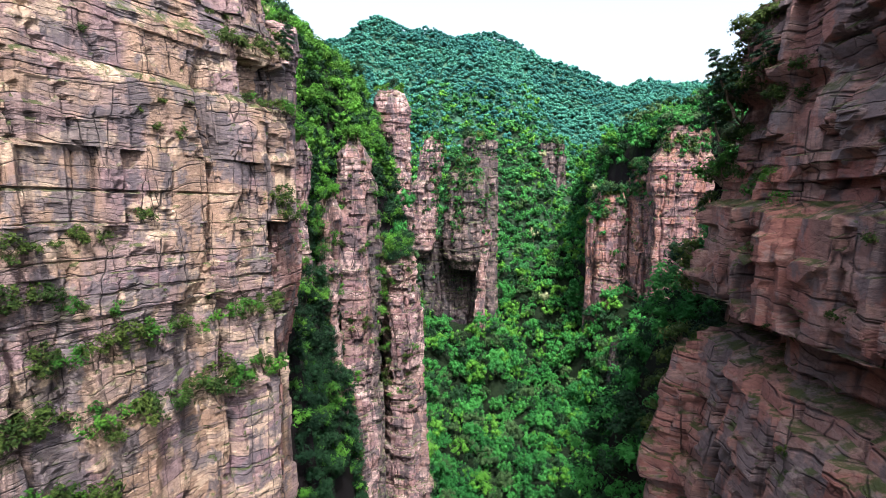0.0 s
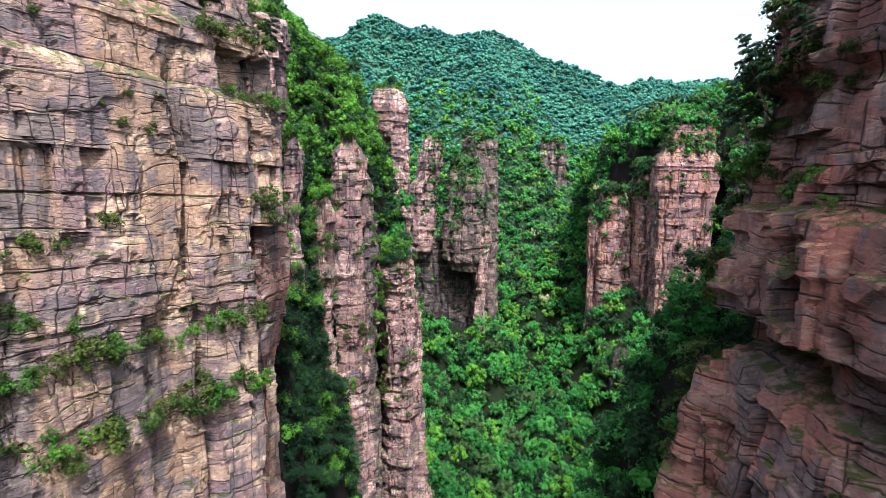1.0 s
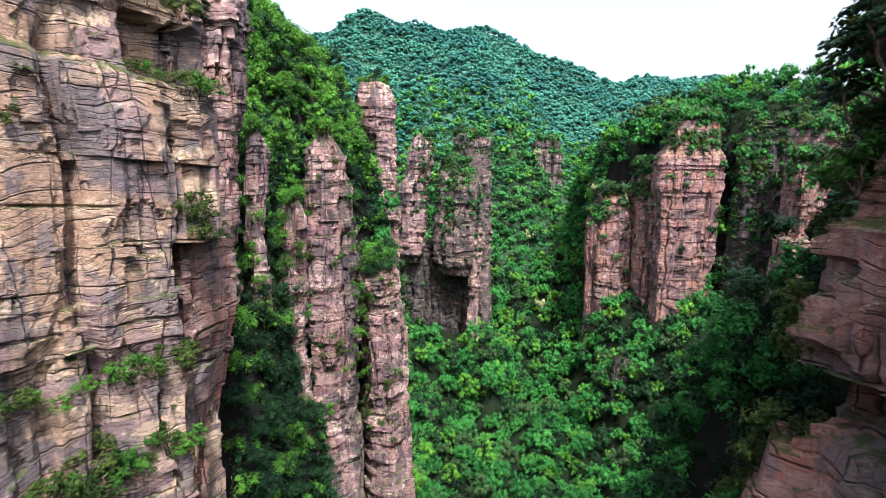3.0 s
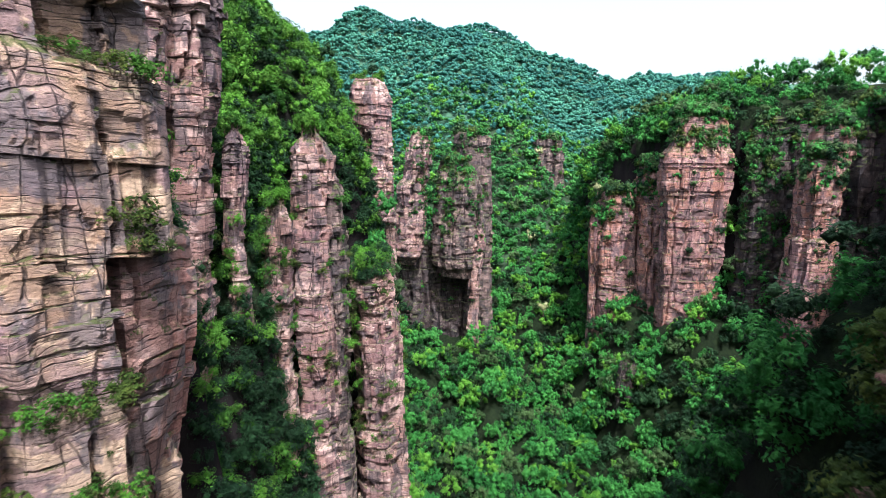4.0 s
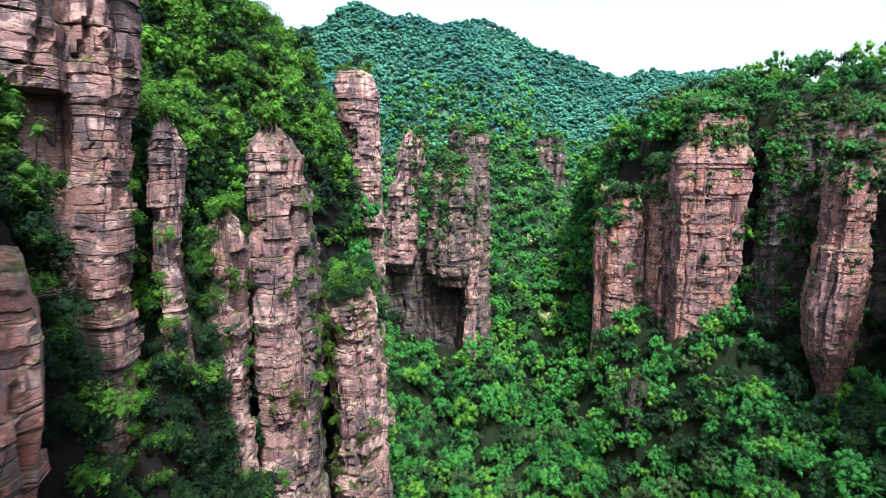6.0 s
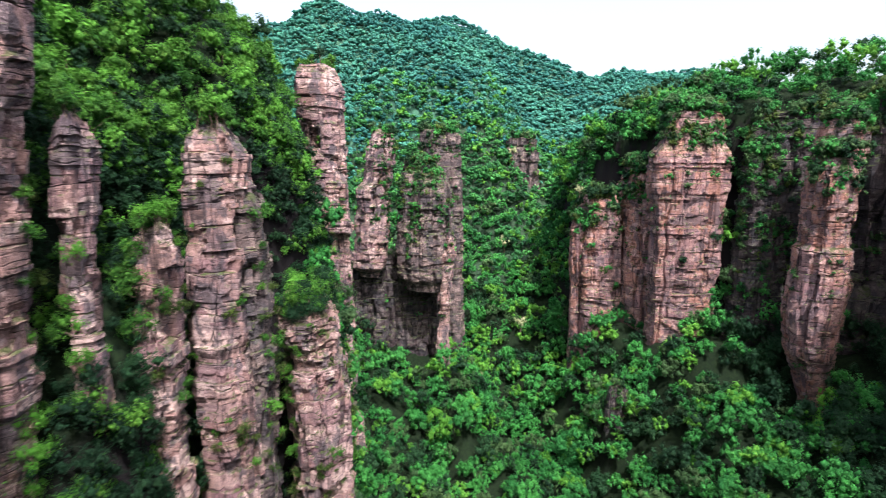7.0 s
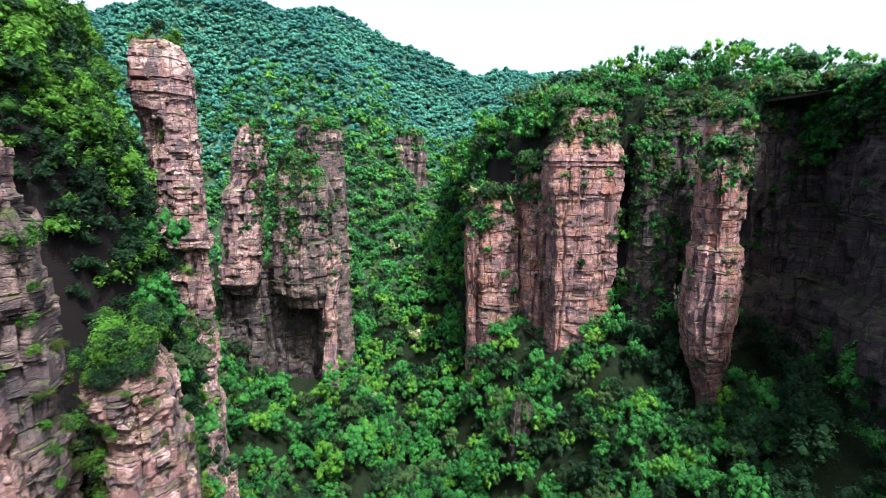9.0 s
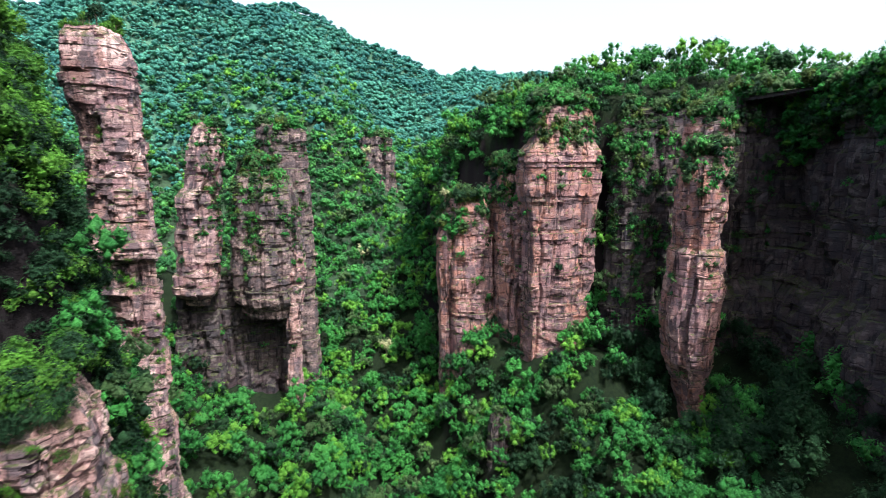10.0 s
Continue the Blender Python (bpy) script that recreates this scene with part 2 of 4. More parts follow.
BARK = plain_material("bark", (0.07, 0.05, 0.035), (0.16, 0.12, 0.09), 2.0)
# Distance haze put into the ground colour: lighter in steps, teal on the mountain.
MOUNTAIN_HAZE = plain_material("mountain_haze_undergrowth", (0.016, 0.070, 0.045), (0.030, 0.105, 0.062), 0.25)
THICKET_HAZE = plain_material("thicket_haze_undergrowth", (0.005, 0.022, 0.008), (0.012, 0.042, 0.015), 0.4)
# Near-black, so the shade between the crowns is in the colour itself.
SOIL_SHADED = plain_material("undergrowth", (0.003, 0.007, 0.004), (0.009, 0.017, 0.007), 0.9)


def bare_steep_shade(material):
    """Bare rock on ground too steep for soil; cleft shade put into its colour."""
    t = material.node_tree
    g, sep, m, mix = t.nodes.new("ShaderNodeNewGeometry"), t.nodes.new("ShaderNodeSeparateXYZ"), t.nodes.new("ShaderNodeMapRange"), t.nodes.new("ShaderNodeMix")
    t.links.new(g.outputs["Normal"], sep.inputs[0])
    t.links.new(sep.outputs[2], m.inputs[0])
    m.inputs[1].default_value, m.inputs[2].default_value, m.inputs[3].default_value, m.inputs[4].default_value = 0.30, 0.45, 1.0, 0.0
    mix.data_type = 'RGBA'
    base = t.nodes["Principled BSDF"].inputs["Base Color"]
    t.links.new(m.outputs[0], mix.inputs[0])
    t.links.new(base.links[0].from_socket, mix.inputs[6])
    # Far darker than bare rock, to paint the shade of the clefts.
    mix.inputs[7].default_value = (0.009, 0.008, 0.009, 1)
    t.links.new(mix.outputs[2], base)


SOIL_SHADED.node_tree.nodes["Principled BSDF"].inputs["Specular IOR Level"].default_value = 0.08
bare_steep_shade(SOIL_SHADED)

# ---- the ground: one sheet from the gorge to the horizon ----
EDGE_Y = [-400, 40, 84, 92, 100, 108, 116, 130, 150, 165, 178, 186, 193, 200, 212, 222, 232, 240, 255, 290, 340, 400]
EDGE_X = [-60, -54, -46, -39, -34, -41, -48, -47, -41, -41, -41, -38, -27, -20, -21, -26, -34, -38, -38, -70, -95, -120]
TOP_Y = [-400, 60, 85, 100, 120, 150, 165, 178, 188, 200, 212, 222, 232, 240, 300, 400]
TOP_Z = [26, 24, 2, -5, 6, 2, 3, 0, -7, -10, -8, 0, 18, 27, 30, 20]
RIDGE_X = [-1500, -500, -300, -200, -147, -115, -102, -82, -66, -50, -18, 14, 52, 78, 105, 125, 151, 178, 208, 224, 244, 260, 277, 330, 420, 700, 1500]
RIDGE_Z = [60, 95, 118, 132, 141, 150, 164, 176, 168, 159, 159, 151, 156, 148, 135, 123, 119, 109, 95, 94, 101, 103, 98, 104, 96, 90, 60]


def hump(x, y, cx, cy, rx, ry, z):
    return z * np.exp(-((x - cx) / rx) ** 2 - ((y - cy) / ry) ** 2)


def height(x, y):
    """Ground height at plan places, as arrays."""
    x, y = np.asarray(x, float), np.asarray(y, float)
    wob = fbm(x / 40, y / 40, 0.5, 3, 5)
    # the gorge floor, climbing up the valley, with side slopes
    dx = x - (58 - 0.05 * np.clip(y - 290, 0, 300))
    h = np.interp(y, [-400, 150, 250, 300, 345, 385, 430], [-165, -162, -156, -146, -128, -112, -92])
    h = h + np.interp(dx, [-120, -70, -35, 0, 25, 60, 75, 130], [55, 24, 6, 0, 10, 46, 52, 80]) + 15 * wob
    h = h + hump(x, y, 30, 315, 13, 40, 26) + hump(x, y, 93, 272, 10, 10, 22) + hump(x, y, 112, 290, 22, 18, 22) + hump(x, y, 99, 312, 18, 12, 34) + hump(x, y, 131, 272, 18, 17, 18)
    # the mountain across the head of the valley
    ridge = np.interp(x, RIDGE_X, RIDGE_Z) - 4
    t = np.clip((y - 425) / 265, 0, 1)
    m = -92 + (ridge + 92) * t ** 0.88 + (40 * fbm(x / 80, y / 130, 2.5, 4, 9) + 14 * np.sin(x / 34 + 0.5)) * np.sin(np.pi * t) - np.clip(y - 690, 0, 500) * 0.30
    m = np.maximum(m, -60 + 10 * wob)
    f = sstep(415, 470, y)
    h = h * (1 - f) + np.where(y > 415, m, h) * f
    # left upland above the pillars
    e, top = np.interp(y, EDGE_Y, EDGE_X) + 4 * wob, np.interp(y, TOP_Y, TOP_Z)
    up = sstep(18, -3, x - e)
    left = -150 + (top + 150) * up + 0.90 * np.clip(e - x, 0, 55) + np.interp(y, [165, 185, 220, 240], [0, 0.95, 0.95, 0]) * np.clip(e - x, 0, 18) + 5 * wob
    # leafy chute between the nearest pillars
    chute = -15 - 1.8 * np.clip(138 - y, 0, 16) - 4.5 * np.clip(122 - y, 0, 60) - 8 * np.clip(x + 36, 0, 60) + 5 * wob
    left = np.where((y > 96) & (y < 150), np.maximum(left, chute), left)
    g = sstep(420, 330, y)
    h = np.where(y < 420, np.maximum(h, left * g + h * (1 - g)), h)
    # right upland behind its pillars
    rx = np.interp(y, [-400, 60, 70, 100, 120, 160, 205, 235, 255, 275, 290, 320, 345, 420, 520], [46, 46, 62, 90, 170, 224, 236, 236, 230, 196, 156, 122, 104, 104, 145]) + 4 * wob
    rtop = np.interp(y, [-400, 100, 190, 255, 290, 320, 350, 430, 520], [24, 27, 30, 20, 21, 20, 12, -8, -40])
    right = -140 + (rtop + 140) * sstep(-14, 5, x - rx) + 0.30 * np.clip(x - rx, 0, 55) + 5 * wob
    q = sstep(640, 500, y)
    h = np.where(y < 640, np.maximum(h, right * q + h * (1 - q)), h)
    # leafy shoulder that joins the near right cliff
    s = -9 - np.where(y > 73, 2.2, 0.6) * np.abs(y - 73) - 2.6 * np.clip(37 - x, 0, 80) + 0.6 * np.clip(x - 42, 0, 60) + 4 * wob
    return np.where((y > 20) & (y < 160), np.maximum(h, s), h)


def mesh_object(name, verts, faces, materials, slots=None, smooth=False):
    me = bpy.data.meshes.new(name)
    verts, faces = np.asarray(verts, np.float32), np.asarray(faces, np.int32)
    n = faces.shape[1]
    me.vertices.add(len(verts))
    me.vertices.foreach_set("co", verts.ravel())
    me.loops.add(faces.size)
    me.loops.foreach_set("vertex_index", faces.ravel())
    me.polygons.add(len(faces))
    me.polygons.foreach_set("loop_start", np.arange(0, faces.size, n, dtype=np.int32))
    me.polygons.foreach_set("loop_total", np.full(len(faces), n, np.int32))
    if slots is not None:
        me.polygons.foreach_set("material_index", np.asarray(slots, np.int32))
    me.polygons.foreach_set("use_smooth", np.full(len(faces), smooth))
    for mat in materials:
        me.materials.append(mat)
    me.update(calc_edges=True)
    return new(name, me)


def grid_faces(rows, cols, closed=False):
    c = cols if closed else cols - 1
    i, j = np.meshgrid(np.arange(rows - 1), np.arange(c), indexing="ij")
    a, b = i * cols + j, i * cols + (j + 1) % cols
    return np.stack([a, b, b + cols, a + cols], -1).reshape(-1, 4)


def build_ground():
    near_x, near_y = np.arange(-120, 300, 4.0), np.arange(20, 760, 4.0)
    far = np.array([12, 30, 60, 110, 180, 300, 500, 900, 1600, 2600, 3600], float)
    xs = np.r_[near_x[0] - far[::-1], near_x, near_x[-1] + far]
    ys = np.r_[near_y[0] - far[::-1], near_y, near_y[-1] + far]
    gx, gy = np.meshgrid(xs, ys)
    gz = height(gx, gy)
    # Slots by distance: the shade-dark soil, then the two hazy steps.
    ob = mesh_object("ground", np.stack([gx, gy, gz], -1).reshape(-1, 3), grid_faces(len(ys), len(xs)), [SOIL_SHADED, THICKET_HAZE, MOUNTAIN_HAZE], np.repeat((ys[:-1] > 425).astype(int) + (ys[:-1] > 535), len(xs) - 1), smooth=True)
    tagged(ob, "green forest floor of a deep sandstone gorge and mountain, shade and haze painted in", "ground", kind="structure")


build_ground()

# ---- rock walls and pillars ----
FOOTPRINTS = []


def cliff(name, label, outline, z0, z1, material, seed, profile, step=0.5, beds=(0.5, 2.2), block=3.0, relief=0.5, dip=(0.0, 0.0),
          fissures=6, bulge=1.6, category="rock pillar", blind=-999.0, notches=(), top=1.5, ragged=4.0, drift=0.35, lean=(0.0, 0.0), sway=((0.0, 0.0),)):
    """A body of bedded rock: the outline in plan (counter-clockwise), raised bed by bed, broken by joints, scars and fissures.
    profile: (z, metres outwards) pairs of its silhouette; sway: (z, metres along x) pairs by which the whole body bends. Returns the object and the net of its side."""
    r = np.random.default_rng(seed)
    FOOTPRINTS.append((np.array(outline, float), z1))
    pts = np.array(outline, float)
    if np.sum(pts[:, 0] * np.roll(pts[:, 1], -1) - pts[:, 1] * np.roll(pts[:, 0], -1)) < 0:
        pts = pts[::-1]
    seg = np.roll(pts, -1, 0) - pts
    # the far sides, which nothing faces, are coarse
    span = np.hypot(*seg.T)
    hidden = (-seg[:, 0] / span > 0.5) | (seg[:, 1] / span * np.sign(pts[:, 0].mean()) > 0.6) | (pts[:, 1] + seg[:, 1] < blind)
    n = np.maximum(np.round(span / np.where(hidden, step * 5, step)).astype(int), 1)
    ring = np.concatenate([p + s * (np.arange(k) / k)[:, None] for p, s, k in zip(pts, seg, n)])
    for _ in range(int(0.5 / step) + 1):
        ring = (np.roll(ring, 1, 0) + ring * 2 + np.roll(ring, -1, 0)) / 4
    tang = np.roll(ring, -1, 0) - np.roll(ring, 1, 0)
    u = np.r_[0, np.cumsum(np.hypot(*np.diff(ring, axis=0).T))]
    total = u[-1] + step
    out = np.stack([tang[:, 1], -tang[:, 0]], 1)
    out /= np.hypot(*out.T)[:, None] + 1e-9
    for _ in range(int(2.0 / step) + 1):
        out = (np.roll(out, 1, 0) + out * 2 + np.roll(out, -1, 0)) / 4
    out /= np.hypot(*out.T)[:, None] + 1e-9
    # beds from bottom to top; within each a few rows, and an open joint at the foot of some
    zs, bed, foot, z, k = [], [], [], z0, 0
    while z < z1:
        thick = min(r.uniform(*beds) * r.choice([0.35, 0.6, 1.0, 1.6, 2.4, 3.4]), z1 - z + 0.3)
        for f in np.r_[0.0, 0.05, np.linspace(0.12, 0.94, max(2, int(round(thick / (step * 1.15)))))]:
            zs.append(z + f * thick), bed.append(k), foot.append(f == 0.0)
        z, k = z + thick, k + 1
    zs, bed, foot = np.array(zs), np.array(bed), np.array(foot)
    # some beds stand proud, some are soft and cut back; the rest lie nearly flush
    push = r.normal(0, 0.10, k + 1) * relief
    kind = r.random(k + 1)
    push += np.where(kind < 0.13, -0.75, np.where(kind > 0.88, 0.5, 0)) * relief
    push += np.convolve(r.normal(0, 0.5, k + 9), np.ones(9) / 4.5, "valid")[:k + 1] * relief * 0.5
    wide, shift = block * r.uniform(0.6, 1.9, k + 1), r.uniform(0, 60, k + 1)
    group = np.floor(np.cumsum(r.random(k + 1) < 0.28)).astype(int)
    gwide, gshift = block * r.uniform(0.9, 2.2, k + 2), r.uniform(0, 60, k + 2)
    groove = r.uniform(0.1, 1.0, k + 1) ** 1.5
    X, Z = np.broadcast_arrays(ring[None, :, 0], zs[:, None])
    Y, U = np.broadcast_to(ring[None, :, 1], Z.shape), np.broadcast_to(u[None, :], Z.shape)
    K = np.broadcast_to(bed[:, None], Z.shape)
    turn = np.cos(2 * np.pi * U / total) * total / 6.3, np.sin(2 * np.pi * U / total) * total / 6.3
    warp = 0.7 * vnoise(turn[0] / 5, turn[1] / 5, Z / 5, seed + 3)
    d = np.interp(Z, [p[0] for p in profile], [p[1] for p in profile])
    d = d + bulge * fbm(X / 12, Y / 12, Z / 26, 3, seed)
    # buttresses between upright joints
    line = (U + 2.4 * vnoise(0 * Z, Z / 22, seed, seed + 8)) / (block * 1.9)
    rib = hashed(np.floor(line), 0 * Z, 0 * Z, seed)
    edge = np.minimum(line - np.floor(line), 1 - line + np.floor(line)) * block * 1.9
    d = d + (rib - 0.5) * relief * 2.4 - relief * (0.7 + 1.6 * (hashed(np.floor(line + 0.5), 4 + 0 * Z, 0 * Z, seed) > 0.6)) * (edge < step * 0.9) * (vnoise(line, Z / 9, 0, seed + 12) > -0.25)
    # blocks that take in several beds, then those of one
    big = (U + warp + gshift[group[bed]][:, None]) / gwide[group[bed]][:, None]
    d = d + (hashed(np.floor(big), group[bed][:, None] + 0 * K, 0 * K, seed + 1) - 0.5) * relief * 1.1
    cell = (U + warp + shift[bed][:, None]) / wide[bed][:, None]
    frac = cell - np.floor(cell)
    lively = 0.35 + 0.65 * sstep(-0.2, 0.4, vnoise(X / 8, Y / 8, Z / 6, seed + 13))
    d = d + push[bed][:, None] * (0.4 + 0.6 * lively) + (hashed(np.floor(cell), K, 0 * K, seed + 1) - 0.5) * relief * 0.5 * lively
    d = d - 0.25 * relief * (np.minimum(frac, 1 - frac) * wide[bed][:, None] < step * 0.55) * (hashed(np.floor(cell + 0.5), K, 1 + 0 * K, seed) > 0.5)
    d = d - foot[:, None] * groove[bed][:, None] * sstep(-0.35, 0.25, vnoise(turn[0] / 4, turn[1] / 4, K * 3.7, seed + 2)) * relief * 1.1
    # scars where slabs have fallen away
    fall = fbm(X / 7, Y / 7, Z / 5, 3, seed + 9) + 0.12 * (hashed(np.floor(big), group[bed][:, None] + 0 * K, 3 + 0 * K, seed) - 0.5)
    d = d - relief * 0.9 * sstep(0.18, 0.21, fall) + relief * 0.6 * sstep(-0.24, -0.27, fall)
    luck = hashed(np.floor(big), group[bed][:, None] + 0 * K, 7 + 0 * K, seed + 2)
    d = d - relief * 1.2 * (luck > 0.84) + relief * 0.7 * (luck < 0.12)
    for _ in range(fissures):
        at, wid, deep = r.uniform(0, total), r.uniform(0.35, 1.2), r.uniform(1.0, 3.0)
        lo, hi = sorted(r.uniform(z0, z1 + 10, 2))
        w = np.abs(U - at - 1.6 * vnoise(0 * Z, Z / 9, at, seed + 4))
        d = d - deep * np.exp(-(w / wid) ** 2) * sstep(lo - 8, lo + 2, Z) * sstep(hi + 8, hi - 2, Z)
    d = d + 0.20 * relief * fbm(X / 1.5, Y / 1.5, Z / 0.9, 3, seed + 6)
    for nx, ny, nz, hw, hh, deep in notches:
        side = np.hypot(X - nx, Y - ny) + 0.35 * vnoise(X, Y, Z / 1.5, seed + 30)
        d = d - deep * sstep(hw + 0.35, hw - 0.1, side) * sstep(hh + 0.3, hh - 0.2, np.abs(Z - nz) + 0.4 * vnoise(U / 1.5, Z, 0, seed + 31))
    ctr = ring.mean(0)
    near = np.maximum(np.hypot(X - ctr[0], Y - ctr[1]) * 0.75, 1.0)
    d = np.maximum(d, -near)
    px = X + np.interp(Z, [p[0] for p in sway], [p[1] for p in sway]) + lean[0] * (Z + 20) + out[None, :, 0] * d + drift * vnoise(0 * Z, Z / 14, 0, seed + 20)
    py = Y + lean[1] * (Z + 20) + out[None, :, 1] * d + drift * vnoise(0 * Z, Z / 14, 5, seed + 21)
    crest = 1 - ragged / (z1 - z0) * (0.75 * hashed(np.floor(line), 1 + 0 * Z, 0 * Z, seed + 22) + 0.25 * hashed(np.floor(big), 2 + 0 * Z, 0 * Z, seed + 22)) * sstep(z1 - 3 * ragged, z1, Z)
    pz = z0 + (Z - z0) * crest + dip[0] * (X - ctr[0]) + dip[1] * (Y - ctr[1])
    pz = pz + 0.28 * relief * vnoise(turn[0] / 6, turn[1] / 6, Z / 6, seed + 5) + 0.16 * relief * vnoise(turn[0] / 1.8, turn[1] / 1.8, K * 1.3, seed + 7)
    rows, cols = Z.shape
    net = np.stack([px, py, pz], -1)
    verts = net.reshape(-1, 3)
    base, tops = verts[-cols:], []
    mid = base.mean(0)
    for q in range(1, 9):
        f = q / 8
        p = base * (1 - f) + mid * f
        p[:, 2] += top * math.sin(f * 1.57) + 0.7 * vnoise(p[:, 0] / 3, p[:, 1] / 3, 0, seed)
        tops.append(p)
    faces = np.concatenate([grid_faces(rows, cols, True), grid_faces(9, cols, True) + (rows - 1) * cols])
    ob = mesh_object(name, np.concatenate([verts, *tops]), faces, [material])
    tagged(ob, label, category, kind="structure" if name == "cliff" else "")
    return ob, net, out


BLOCKS = {}


def block_meshes(material):
    """Angular lumps of rock about 2 m wide, made once for each rock."""
    if material.name not in BLOCKS:
        r, made = random.Random(77), []
        for k in range(7):
            bm = bmesh.new()
            for _ in range(16):
                c = [r.choice((-1, 1)) * r.uniform(0.72, 1.0) for _ in range(3)]
                bm.verts.new((c[0], c[1], c[2] * 0.62))
            hull = bmesh.ops.convex_hull(bm, input=bm.verts)
            bmesh.ops.delete(bm, geom=[v for v in hull["geom_interior"] if isinstance(v, bmesh.types.BMVert)], context='VERTS')
            me = bpy.data.meshes.new("rock_block")
            bm.to_mesh(me)
            bm.free()
            me.materials.append(material)
            made.append(me)
        BLOCKS[material.name] = made
    return BLOCKS[material.name]


def blocks_on(rock, count, lo, hi, toward, sizes, seed):
    """Loose and jutting blocks half let into the sides of a rock body, as parts of it."""
    ob, net, out = rock
    r = np.random.default_rng(seed)
    cols = np.flatnonzero(out @ np.array(toward) > 0.2)
    meshes = block_meshes(ob.data.materials[0])
    for _ in range(count):
        c = cols[r.integers(len(cols))]
        line = net[:, c]
        rows = np.flatnonzero((line[:, 2] > lo) & (line[:, 2] < hi))
        q, n = line[rows[r.integers(len(rows))]], out[c]
        one = new("rock_block", meshes[r.integers(len(meshes))])
        w = r.uniform(*sizes)
        turn = math.atan2(n[1], n[0]) + r.normal(0, 0.12)
        one.matrix_basis = Matrix.Translation(Vector((q[0] - n[0] * 0.35 * w, q[1] - n[1] * 0.35 * w, q[2]))) @ Matrix.Rotation(turn, 4, 'Z') @ Matrix.Rotation(r.normal(0, 0.05), 4, 'X') @ Matrix.Diagonal((w * r.uniform(0.5, 0.8), w * r.uniform(0.8, 1.6), w * r.uniform(0.4, 0.9), 1))
        one.parent = ob


SLOPE = [(-160, 4.0), (-60, 1.2), (0, 0), (60, -0.5)]
near_left = cliff("cliff", "tall tan and pink bedded sandstone cliff with weedy ledges",
      [(-23.8, 77), (-24.6, 81), (-29.5, 87), (-37, 94), (-47, 98), (-62, 97), (-66, 40), (-66, -30), (-52, -30), (-49, 0), (-46, 25), (-40.5, 46), (-32, 64)],
      -60, 29, ROCK_SUN, 11, [(-60, 1.4), (-29, 0.9), (-27.6, 0.3), (-19.2, 0.4), (-18.2, -0.1), (-9, 0.1), (10.4, 0), (11.4, -1.1), (18, -1.3), (19.4, -2.8), (29, -4.2)],
      step=0.36, blind=32, beds=(0.45, 1.7), block=2.8, relief=0.42, dip=(-0.04, -0.06), fissures=12, bulge=1.5, category="cliff",
      notches=[(-24.0, 79.5, -32, 6.2, 26, 5.0), (-25.5, 75.5, 13.5, 5.0, 3.0, 2.6)])
undercut = cliff("cliff", "smooth red undercut wall below the brow of a cliff",
      [(-26.8, 75.2), (-25.5, 80), (-25.2, 88), (-31, 96), (-40, 100), (-44, 92), (-36, 78)], -60, -6, ROCK_RED, 48,
      [(-60, -3.6), (-34, -3.0), (-27, -2.2), (-20, -0.6), (-12, 0), (-6, -0.6)], step=0.45, beds=(1.6, 4.0), block=5.0, relief=0.45, dip=(-0.04, -0.06), fissures=3, bulge=0.9, category="cliff")
near_right = cliff("cliff", "shaded red-brown sandstone cliff of jutting slabs and notches",
      [(27.5, 20), (28, 40), (28.2, 53), (34, 59), (52, 62), (62, 20), (62, -40), (36, -40), (31, -10)],
      -60, 25, ROCK_RED, 31, [(-60, 6), (-45, 4.6), (-28, 3.2), (-22.5, 1.8), (-22, 1.4), (-16.6, 0.2), (-16.0, -1.6), (-12.4, -1.9), (-11.8, 0.7), (-6, 1.2), (-2, 1.4), (-1.4, -0.4), (6.5, -1.6), (8.5, -2.8), (10.5, -1.4), (17, -1.8), (19, -3.5), (25, -4.5)],
      step=0.38, blind=15, notches=[(28, 40.5, -7, 1.2, 3.2, 3.0), (28, 47, -13.8, 8, 1.4, 2.6), (29, 50, 7.5, 5, 2.0, 2.0)], beds=(0.7, 2.2), block=4.6, relief=1.05, dip=(0.0, -0.05), fissures=8, bulge=1.2, category="cliff")
pillar_b = cliff("rock_pillar", "slim pink sandstone pillar split by level beds",
      [(-22.5, 153.5), (-22.7, 163), (-27, 168), (-32.5, 167), (-31.8, 156), (-30.6, 151.8), (-26, 150.5)], -130, 6, ROCK_PINK, 21,
      [(-130, 3.5), (-60, 0.6), (-44, 0.2), (-33, -0.4), (-31, 0.5), (-16, 0.7), (-14, 0.1), (-4, 0.4), (-2.5, -0.1), (3, 0), (5, -0.5), (6, -1.6)],
      sway=((-130, 0.5), (-60, 0.0), (-20, -0.4), (0, 0.2), (6, 0.0)), step=0.40, beds=(0.4, 1.9), block=3.6, relief=0.60, fissures=5, bulge=0.7, ragged=2.2)
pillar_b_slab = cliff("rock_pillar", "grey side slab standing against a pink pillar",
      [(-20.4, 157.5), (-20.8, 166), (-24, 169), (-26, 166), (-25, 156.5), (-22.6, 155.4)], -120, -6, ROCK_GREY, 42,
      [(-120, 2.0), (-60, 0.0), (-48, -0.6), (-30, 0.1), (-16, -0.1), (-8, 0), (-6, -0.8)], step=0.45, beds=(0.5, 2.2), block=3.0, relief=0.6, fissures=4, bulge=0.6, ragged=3)
